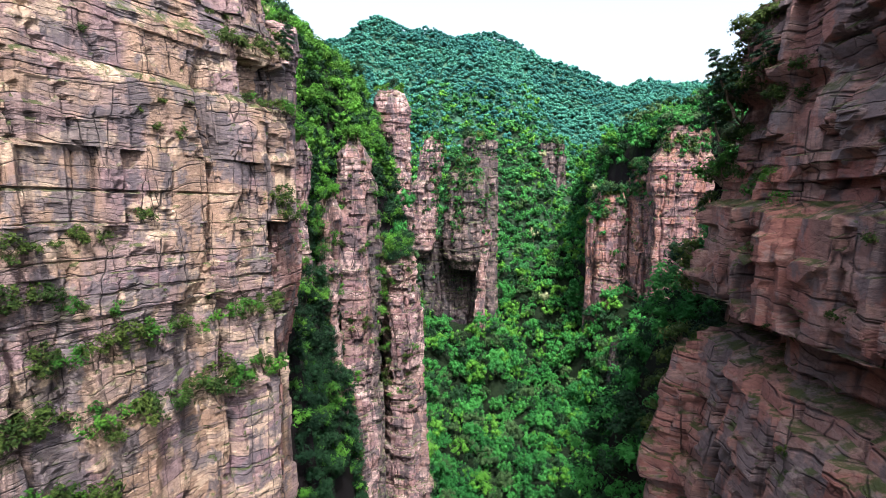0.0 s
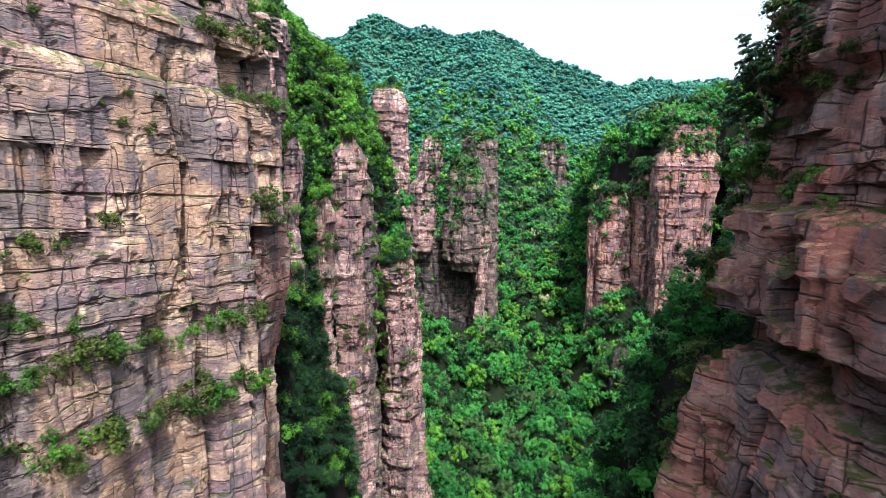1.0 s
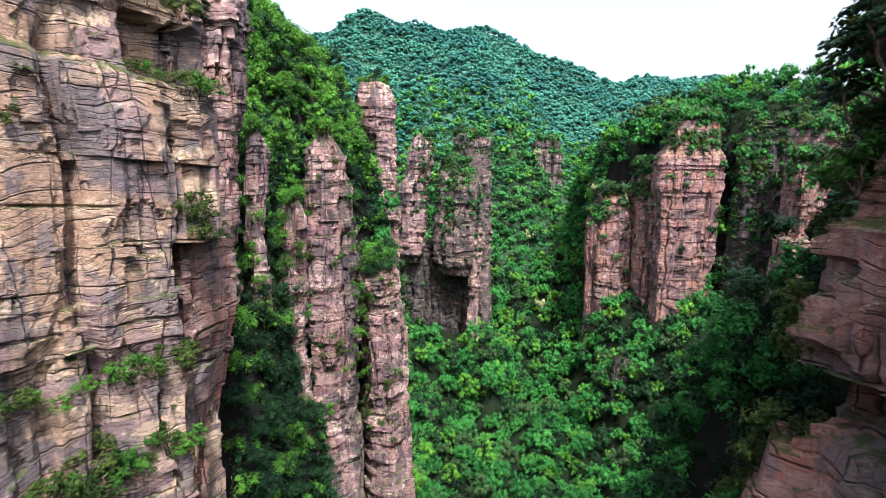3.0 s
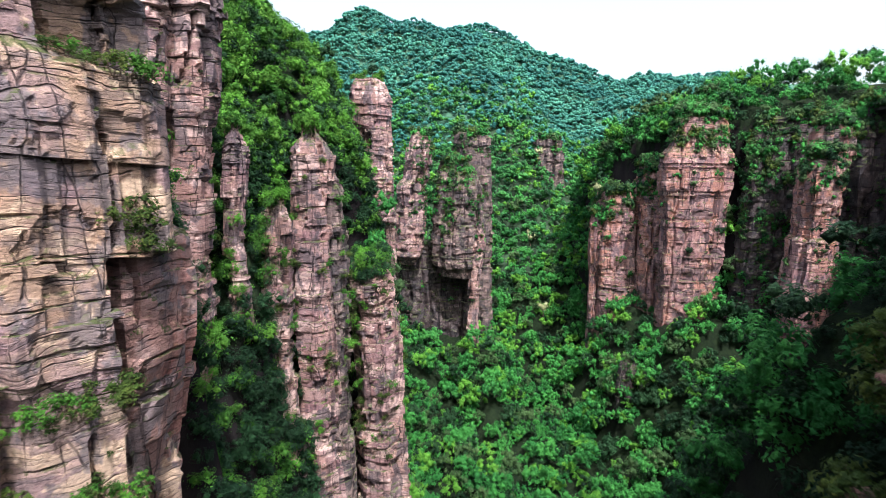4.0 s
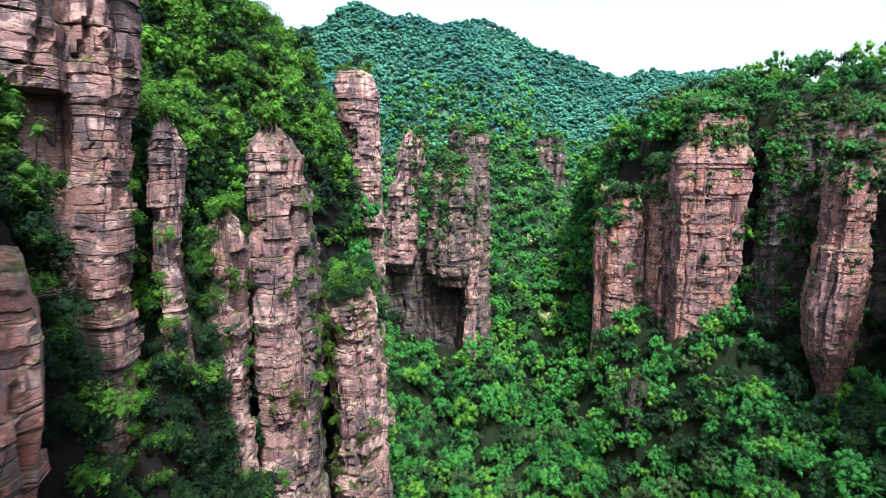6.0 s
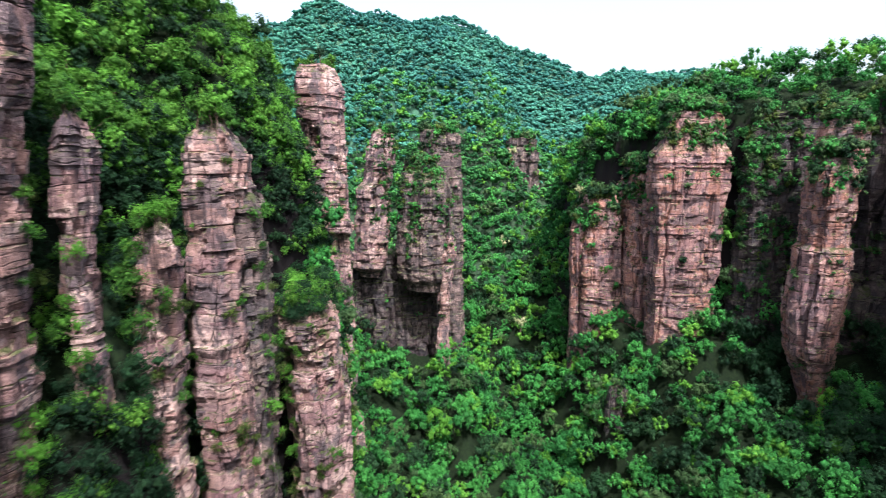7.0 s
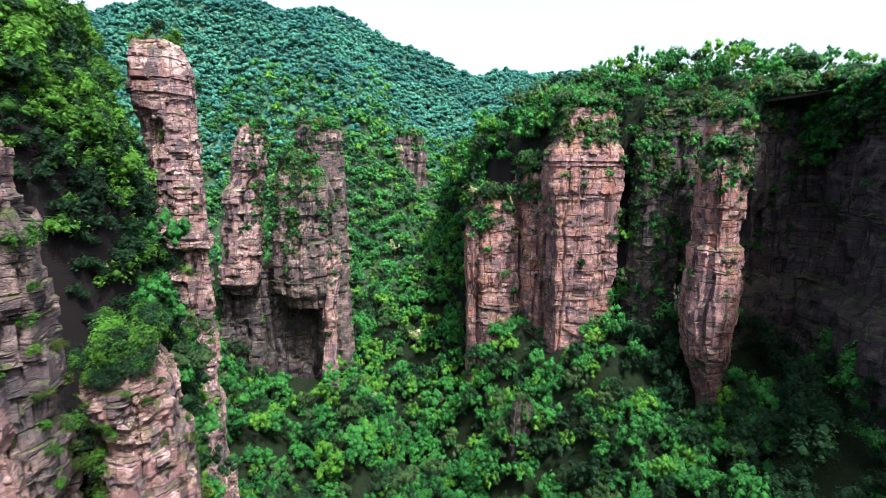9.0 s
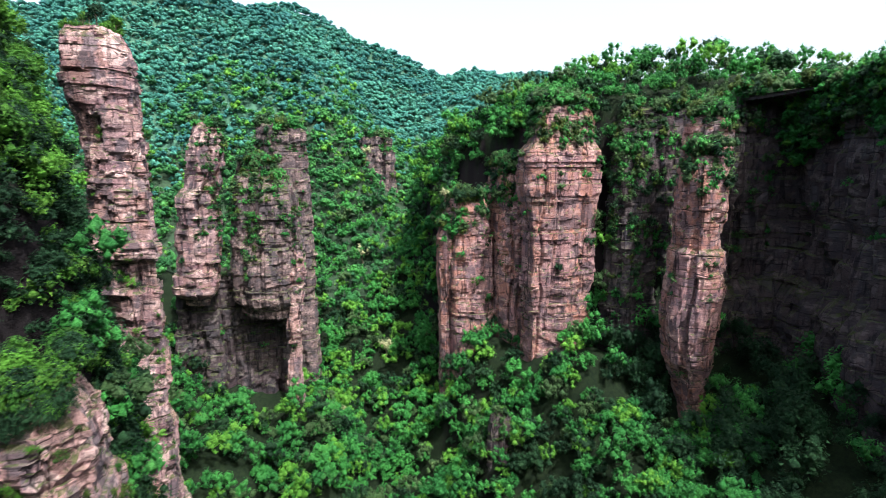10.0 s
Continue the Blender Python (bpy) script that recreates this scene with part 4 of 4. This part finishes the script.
def bent(r, a, b, n=5, wob=0.12):
    a, b = np.array(a, float), np.array(b, float)
    t = np.linspace(0, 1, n)[:, None]
    return a + (b - a) * t + r.normal(0, wob, (n, 3)) * np.sin(t * 3.14) * np.linalg.norm(b - a) * 0.6


def make_shrub(seed, material, label, cards=190, tall=0.85, spread=0.75, size=0.135):
    """A shrub about 2 m across with its foot at the origin."""
    r = np.random.default_rng(seed)
    root = tagged(new("shrub"), label, "shrub", "shrubs on the rocks")
    for k in range(3):
        w = r.uniform(0, 6.28)
        tip = (0.6 * math.cos(w), 0.6 * math.sin(w), r.uniform(0.5, 0.9))
        part("stem", *tube(bent(r, (0, 0, -0.25), tip), [0.06, 0.05, 0.04, 0.03, 0.015], 5), BARK, root)
    part("foliage", *crowns(np.array([[0, 0, 0.45]]), np.array([1.0]), cards, seed, tall=tall, lumps=9, size=size, spread=spread, core=0.45), material, root)
    return root


def make_tree(seed, material, label, cards=420):
    """A broadleaf tree about 7 m high and 6 m across."""
    r = np.random.default_rng(seed)
    root = tagged(new("tree"), label, "tree", "trees on the slope")
    part("trunk", *tube(bent(r, (0, 0, -0.8), (r.uniform(-0.5, 0.5), r.uniform(-0.5, 0.5), 5.0), 7, 0.05), np.linspace(0.24, 0.06, 7)), BARK, root)
    for k in range(4):
        w = k * 1.6 + r.uniform(0, 1)
        part("limb", *tube(bent(r, (0, 0, 1.8 + 0.5 * k), (1.9 * math.cos(w), 1.9 * math.sin(w), 3.4 + 0.5 * k)), np.linspace(0.11, 0.03, 5), 5), BARK, root)
    part("crown", *crowns(np.array([[0, 0, 3.9]]), np.array([3.0]), cards, seed, tall=1.12, lumps=12, size=0.115, spread=0.66, core=0.5), material, root)
    return root


def make_pine(seed, label, tiers=9):
    """A pine about 8 m high with flat, wind-combed sprays."""
    r = np.random.default_rng(seed)
    root = tagged(new("pine_tree"), label, "pine tree", "pines on the rims")
    spine = bent(r, (0, 0, -0.6), (r.uniform(-0.9, 0.9), r.uniform(-0.9, 0.9), 7.8), 9, 0.035)
    part("trunk", *tube(spine, np.linspace(0.20, 0.03, 9)), BARK, root)
    cen, rad = [], []
    for k in range(tiers * 2):
        f = 0.30 + 0.70 * k / (tiers * 2 - 1)
        foot = spine[0] + (spine[-1] - spine[0]) * f
        w, reach = k * 2.4 + r.uniform(-0.4, 0.4), (1 - f) * 2.7 + 0.35
        tip = foot + np.array([math.cos(w) * reach, math.sin(w) * reach, 0.25 * reach * r.uniform(-0.2, 0.8)])
        part("branch", *tube(bent(r, foot, tip, 4, 0.06), np.linspace(0.06, 0.015, 4), 4), BARK, root)
        for q in (0.55, 1.0):
            cen.append(foot + (tip - foot) * q), rad.append(0.45 + 0.36 * reach * r.uniform(0.7, 1.2))
    part("needles", *crowns(np.array(cen), np.array(rad), 130, seed, tall=0.5, lumps=5, size=0.20, droop=0.8, core=0.3), LEAF_PINE, root)
    return root


def stand(kind, place, size, rot, lean=(0.0, 0.0), squash=1.0):
    """A copy of a prototype at a place, turned, scaled and tipped towards lean (plan direction times radians)."""
    tip = Matrix.Identity(4)
    amount = math.hypot(*lean)
    if amount > 1e-4:
        tip = Matrix.Rotation(amount, 4, Vector((-lean[1], lean[0], 0)))
    m = Matrix.Translation(Vector([float(v) for v in place])) @ tip @ Matrix.Rotation(rot, 4, 'Z') @ Matrix.Diagonal((size, size, size * squash, 1))
    return copy_thing(kind, m)


PICK = random.Random(5)
shrubs = [make_shrub(100 + i, LEAF_BUSH, "low olive-green shrub rooted in a rock ledge") for i in range(4)]
bright = [make_shrub(110 + i, LEAF_HILL, "bright yellow-green bush on a rock ledge", 200, 0.9) for i in range(3)]
thick = [make_shrub(115 + i, (LEAF_HILL, LEAF_DEEP, LEAF_LIME)[i], "large leafy bush leaning out of a rock cleft", 1000, 0.95, 0.7, 0.055) for i in range(3)]
trees = [make_tree(120 + i, (LEAF_HILL, LEAF_HILL, LEAF_DEEP, LEAF_LIME)[i % 4], "leafy yellow-green broadleaf tree on a steep slope") for i in range(6)]
pines = [make_pine(130 + i, "dark green wind-combed pine on a cliff rim") for i in range(3)]
pale = make_tree(140, LEAF_PALE, "broadleaf tree covered in pale cream blossom", 300)


TUFTS = []


def on_face(rock, point, kinds, size, out_by=0.0):
    """A shrub on the rock's side at the place nearest to the point."""
    _, net, out = rock
    flat = net.reshape(-1, 3)
    i = int(np.argmin(((flat - np.array(point)) ** 2).sum(1)))
    n = out[i % net.shape[1]]
    p = flat[i] - np.array([n[0], n[1], 0]) * (0.1 - out_by)
    if not kinds:
        return TUFTS.append((*(p + np.array([n[0], n[1], 0.6]) * 0.4 * size), size))
    tilt = PICK.uniform(0.25, 0.7)
    return stand(PICK.choice(kinds), p, size, PICK.uniform(0, 6.28), (n[0] * tilt, n[1] * tilt))


def ledge(rock, a, b, count, kinds, sizes, wob=1.1):
    """A broken row of shrubs along a ledge from a to b."""
    for k in range(count):
        f = (k + PICK.uniform(0.1, 0.9)) / count
        q = [u + (v - u) * f + PICK.uniform(-wob, wob) for u, v in zip(a, b)]
        on_face(rock, q, kinds, sizes[0] + (sizes[1] - sizes[0]) * PICK.random() ** 1.8)


def sprinkle(rock, count, lo, hi, toward, kinds, sizes, seed):
    """Shrubs here and there on the sides that look towards a plan direction, in loose patches."""
    _, net, out = rock
    r = np.random.default_rng(seed)
    cols = np.flatnonzero(out @ np.array(toward) > 0.25)
    flat = net[:, cols].reshape(-1, 3)
    flat = flat[(flat[:, 2] > lo) & (flat[:, 2] < hi)]
    patch = fbm(flat[:, 0] / 5, flat[:, 1] / 5, flat[:, 2] / 9, 2, seed)
    flat = flat[patch > np.quantile(patch, 0.62)]
    for p in flat[r.choice(len(flat), count, replace=False)]:
        on_face(rock, p, kinds, r.uniform(*sizes))


def crest(rock, count, kinds, sizes, seed, inset=0.6):
    """Plants round the top of a rock body, most of them near its rim."""
    _, net, out = rock
    r = np.random.default_rng(seed)
    rim = net[-1]
    mid = rim.mean(0)
    for i in r.choice(len(rim), count):
        f = inset * r.random() ** 1.4
        q = rim[i] * (1 - f) + mid * f
        q[2] += 0.1
        stand(kinds[r.integers(len(kinds))], q, r.uniform(*sizes), r.uniform(0, 6.28))


def drape(rocks, seed):
    """Places of the unnumbered bushes of far rocks: (rock, on top, on the sides, lowest, highest, radius)."""
    r = np.random.default_rng(seed)
    at, rad = [], []
    for rock, top, side, lo, hi, size in rocks:
        _, net, out = rock
        rim = net[-1]
        mid = rim.mean(0)
        for i in r.choice(len(rim), top):
            f = 0.9 * r.random() ** 1.3
            at.append(rim[i] * (1 - f) + mid * f + [0, 0, size * r.uniform(0.3, 1.0)]), rad.append(size * r.uniform(0.7, 1.3))
        cols = np.flatnonzero((out * (np.array((0.0, 60.0)) - net[0, :, :2])).sum(1) > 0.0)
        for i in r.choice(cols, top // 2):
            line = net[:, i]
            at.append(line[r.choice(np.flatnonzero(line[:, 2] > line[-1, 2] - 3.2 * size))] * 1.0), rad.append(size * r.uniform(0.5, 1.05))
        flat = net[:, cols].reshape(-1, 3)
        flat = flat[(flat[:, 2] > lo) & (flat[:, 2] < hi)]
        patch = fbm(flat[:, 0] / 6, flat[:, 1] / 6, flat[:, 2] / 14, 2, seed) + 0.012 * (flat[:, 2] - hi)
        flat = flat[patch > np.quantile(patch, 0.55)]
        for q in flat[r.choice(len(flat), side)]:
            at.append(q), rad.append(size * r.uniform(0.35, 0.85))
    return np.array(at), np.array(rad)


both = shrubs + bright
# ledges of the near left cliff
ledge(near_left, (-41, 44, -20), (-25, 74, -21), 30, both, (0.8, 2.0))
ledge(near_left, (-39, 48, -29), (-25, 74, -30), 24, both, (1.0, 2.6))
ledge(near_left, (-42, 42, -9), (-36, 58, -6), 11, shrubs, (0.8, 1.8))
ledge(near_left, (-42, 42, -12), (-38, 54, -17), 12, both, (0.9, 2.0))
ledge(near_left, (-28, 72, 8.4), (-23, 78, 8.4), 8, both, (0.8, 1.6))
ledge(near_left, (-36, 57, 6), (-33, 63, 7), 4, shrubs, (0.6, 1.2))
ledge(near_left, (-30, 68, 16.5), (-24, 79, 16.5), 11, shrubs, (1.0, 2.2))
ledge(near_left, (-26, 74, -5), (-23, 79, -9), 6, shrubs, (1.0, 1.9))
ledge(near_left, (-25, 76, -15), (-24, 80, -17), 4, shrubs, (0.8, 1.5))
ledge(near_left, (-30, 93, -2), (-34, 96, -8), 3, thick, (1.0, 1.6))
ledge(near_left, (-26, 89, -17), (-30, 93, -20), 2, thick, (0.8, 1.2))
ledge(near_left, (-47, 28, -20), (-41, 46, -27), 12, shrubs, (1.6, 3.2))
ledge(near_left, (-45, 33, -33), (-38, 50, -37), 12, both, (1.6, 3.4))
sprinkle(near_left, 20, -45, 20, (0.9, -0.4), shrubs, (0.35, 0.9), 61)
crest(near_left, 10, trees + pines, (0.6, 1.0), 62, 0.3)
# the near right cliff
ledge(near_right, (29, 40, 7), (29, 55, 6), 12, shrubs, (1.0, 2.2))
ledge(near_right, (28, 38, -1.5), (27, 54, -1.5), 9, both, (0.7, 1.5))
ledge(near_right, (30, 55, 12), (28, 48, 14), 8, shrubs, (1.0, 2.0))
ledge(near_right, (28, 56, -8), (27, 57, -30), 18, shrubs, (1.2, 2.6))
sprinkle(near_right, 14, -45, 20, (-0.6, 0.6), shrubs, (0.5, 1.3), 63)
crest(near_right, 8, trees + pines, (0.6, 1.0), 64, 0.3)
on_face(near_right, (26.5, 55, -0.8), bright, 2.3)
on_face(near_right, (27, 52, 1.5), bright, 1.5)
ledge(near_right, (29, 56, 12), (29, 57, -6), 14, shrubs, (1.2, 2.6))
# hanging strips of green between the pillars
for rock, a, b, count in ((pillar_f, (-35, 140, -8), (-35.5, 140, -50), 11), (pillar_b, (-31.5, 154, -14), (-31.5, 154, -60), 10), (pillar_b_slab, (-21, 158, -8), (-21, 158, -60), 12),
                          (pillar_a, (-20.5, 171, -30), (-18, 171, -75), 16), (pillar_e, (-17, 266, -36), (-17, 266, -90), 14), (pillar_b_slab, (-20.5, 162, -20), (-20.5, 165, -60), 8), (pillar_m, (-40, 129, 12), (-40, 129, -40), 7)):
    ledge(rock, a, b, count, (), (1.2, 2.6), 0.9)
# larger bushes that lean out of the leafy cleft
for rock, a, b, count in ((pillar_s, (-36, 130, -10), (-37, 129, -50), 9), (pillar_m, (-40, 126, -14), (-41, 122, -48), 9), (pillar_f, (-33, 138, -12), (-35, 138, -60), 6), (pillar_a, (-11, 168, -29), (-21, 170, -29), 13), (pillar_e, (-20, 264, -33), (-30, 266, -30), 8)):
    ledge(rock, a, b, count, thick, (1.6, 3.4), 1.2)
# the pillars
for rock, count, lo, hi, seed in ((pillar_b, 14, -70, 3, 71), (pillar_a, 20, -80, -26, 72), (pillar_e, 14, -70, 22, 73), (pillar_m, 10, -45, 25, 74), (pillar_f, 10, -60, -8, 75)):
    sprinkle(rock, count * 2, lo, hi, (0.5, -0.85), (), (0.6, 1.7), seed)
for rock, count, size, seed in ((pillar_b, 14, 0.7, 81), (pillar_a, 46, 0.75, 82), (pillar_e, 22, 0.7, 83), (pillar_m, 10, 0.8, 84), (pillar_f, 12, 0.6, 85), (pillar_s, 5, 0.45, 94)):
    crest(rock, count, trees, (size * 0.7, size * 1.3), seed)
TUFTS = np.array(TUFTS)
tagged(leafy("scrub", TUFTS[:, :3], TUFTS[:, 3], 330, ([LEAF_BUSH, LEAF_HILL], (0.5, 0.5)), 97, size=0.10, core=0.45), "olive-green tufts of scrub in the joints of the pillars", "scrub", kind="stuff")
at, rad = drape(((pillar_d, 44, 26, -116, 2, 4.0), (buttress, 84, 26, -95, 20, 4.4), (shoulder_tall, 70, 26, -105, 0, 4.0), (shoulder_low, 70, 34, -105, -14, 4.2), (shoulder_rib, 12, 4, -105, -30, 3.4), (pillar_d_back, 40, 26, -100, 2, 4.0), (butte_rib, 4, 20, -90, -40, 2.6), (butte_foot, 10, 60, -120, -56, 2.6), (butte, 50, 460, -66, 0, 3.2), (tower, 26, 150, -60, 8, 3.0),
                 (tower_back, 34, 50, -60, 12, 4.0), (pillar_g, 24, 160, -90, 4, 4.2), (crag, 18, 24, -30, 16, 4.0), (spire, 6, 34, -120, -90, 2.2), (wall_right, 460, 60, -90, 16, 4.6), (gully_wall, 60, 420, -100, 20, 4.2)), 95)
# the leafy brow that hangs over the dark wall
r = np.random.default_rng(98)
f = r.uniform(0, 4, 420)
brow = np.stack([np.interp(f, range(5), [168, 174, 186, 200, 206]) - r.uniform(0, 5.5, 420), np.interp(f, range(5), [150, 190, 215, 240, 256]), 27 - (17 + 12 * vnoise(f * 2.2, 0, 0, 9)) * r.random(420) ** 1.4], 1)
tagged(leafy("scrub", brow, r.uniform(2.2, 4.8, 420), 150, GORGE_MIX, 99, size=0.11, tall=1.0, lumps=12, core=0.7, lump=(0.18, 0.40), spread=0.72), "green bushes hanging over the brow of a dark wall", "scrub", kind="stuff")
tagged(leafy("scrub", at, rad, 80, SCRUB_MIX, 96, size=0.145, tall=1.1, core=0.6), "dark green trees and scrub clinging to the far pillars", "scrub", kind="stuff")
# the slope above the left pillars
place, nrm = scatter(-95, -18, 84, 245, 4.1, 47, lambda x, y, h: (h > 0) & (x > -80))
order = np.argsort(place[:, 1] - 0.8 * place[:, 0])[:190]
for q in place[order]:
    stand(PICK.choice(trees), (q[0], q[1], q[2] - 0.6), PICK.uniform(0.7, 1.35), PICK.uniform(0, 6.28))
wood("forest", "sunlit yellow-green trees high on the slope", (np.delete(place, order, 0), np.delete(nrm, order, 0)), 3.0, 260, HILL_MIX, 48, size=0.13, tall=1.1, core=0.5)
wood("forest", "yellow-green undergrowth between the trees of a steep slope", scatter(-82, -16, 84, 248, 3.5, 65, lambda x, y, h: h > -6), 2.5, 110, HILL_MIX, 66, rise=1.0, size=0.12, lumps=8, core=0.7, lump=(0.2, 0.42), spread=0.7)
# pines that stand out on the rims, and trees in flower
for x, y, size in ((-40, 205, 1.0), (-36, 222, 1.0), (-46, 190, 0.8), (150, 286, 1.1), (128, 296, 0.9), (168, 268, 1.0), (160, 275, 0.9), (136, 310, 0.9)):
    z = float(height(np.array([x]), np.array([y]))[0])
    stand(PICK.choice(pines), (x, y, z - 0.2), size * 1.25, PICK.uniform(0, 6.28))
for x, y, z, size in ((66, 343, -90.5, 1.15), (31, 297, -124, 0.9), (132.5, 283, -71, 0.8), (86, 480, 3, 1.2), (91, 329, -17, 0.8)):
    stand(pale, (x, y, z), size, PICK.uniform(0, 6.28))
for x, y, size in ((76, 452, 1.6), (113, 470, 1.4), (45, 350, 0.9)):
    z = float(height(np.array([x]), np.array([y]))[0])
    stand(pale, (x, y, z + 2.5), size, PICK.uniform(0, 6.28))
for p, size, lean in (((29.0, 52, 6.0), 0.85, (-0.35, 0.1)), ((29.5, 47, 9.0), 0.6, (-0.3, 0.1)), ((29.2, 55, 3.5), 0.7, (-0.4, 0.2)), ((-26, 79, 14.5), 0.8, (0.35, 0.2)), ((42, 70, -6), 0.9, (0, 0))):
    stand(pines[0], p, size, PICK.uniform(0, 6.28), lean)
# the prototypes take places of their own
for kinds, spots in ((shrubs, ((-36, 118, -40), (-34, 120, -46), (-40, 105, -38), (-41, 101, -33))), (bright, ((-33, 143, -34), (-32, 140, -38), (-31, 146, -30))), (thick, ((-36, 104, 0), (-38, 110, 0), (-35, 98, 0)))):
    for ob, q in zip(kinds, spots):
        z = float(height(np.array([q[0]]), np.array([q[1]]))[0])
        ob.matrix_basis = Matrix.Translation((q[0], q[1], z))
for k, ob in enumerate(trees + pines + [pale]):
    x, y = -70 + 3.0 * (k % 4), 150 + 6 * k
    ob.matrix_basis = Matrix.Translation((x, y, float(height(np.array([x]), np.array([y]))[0])))
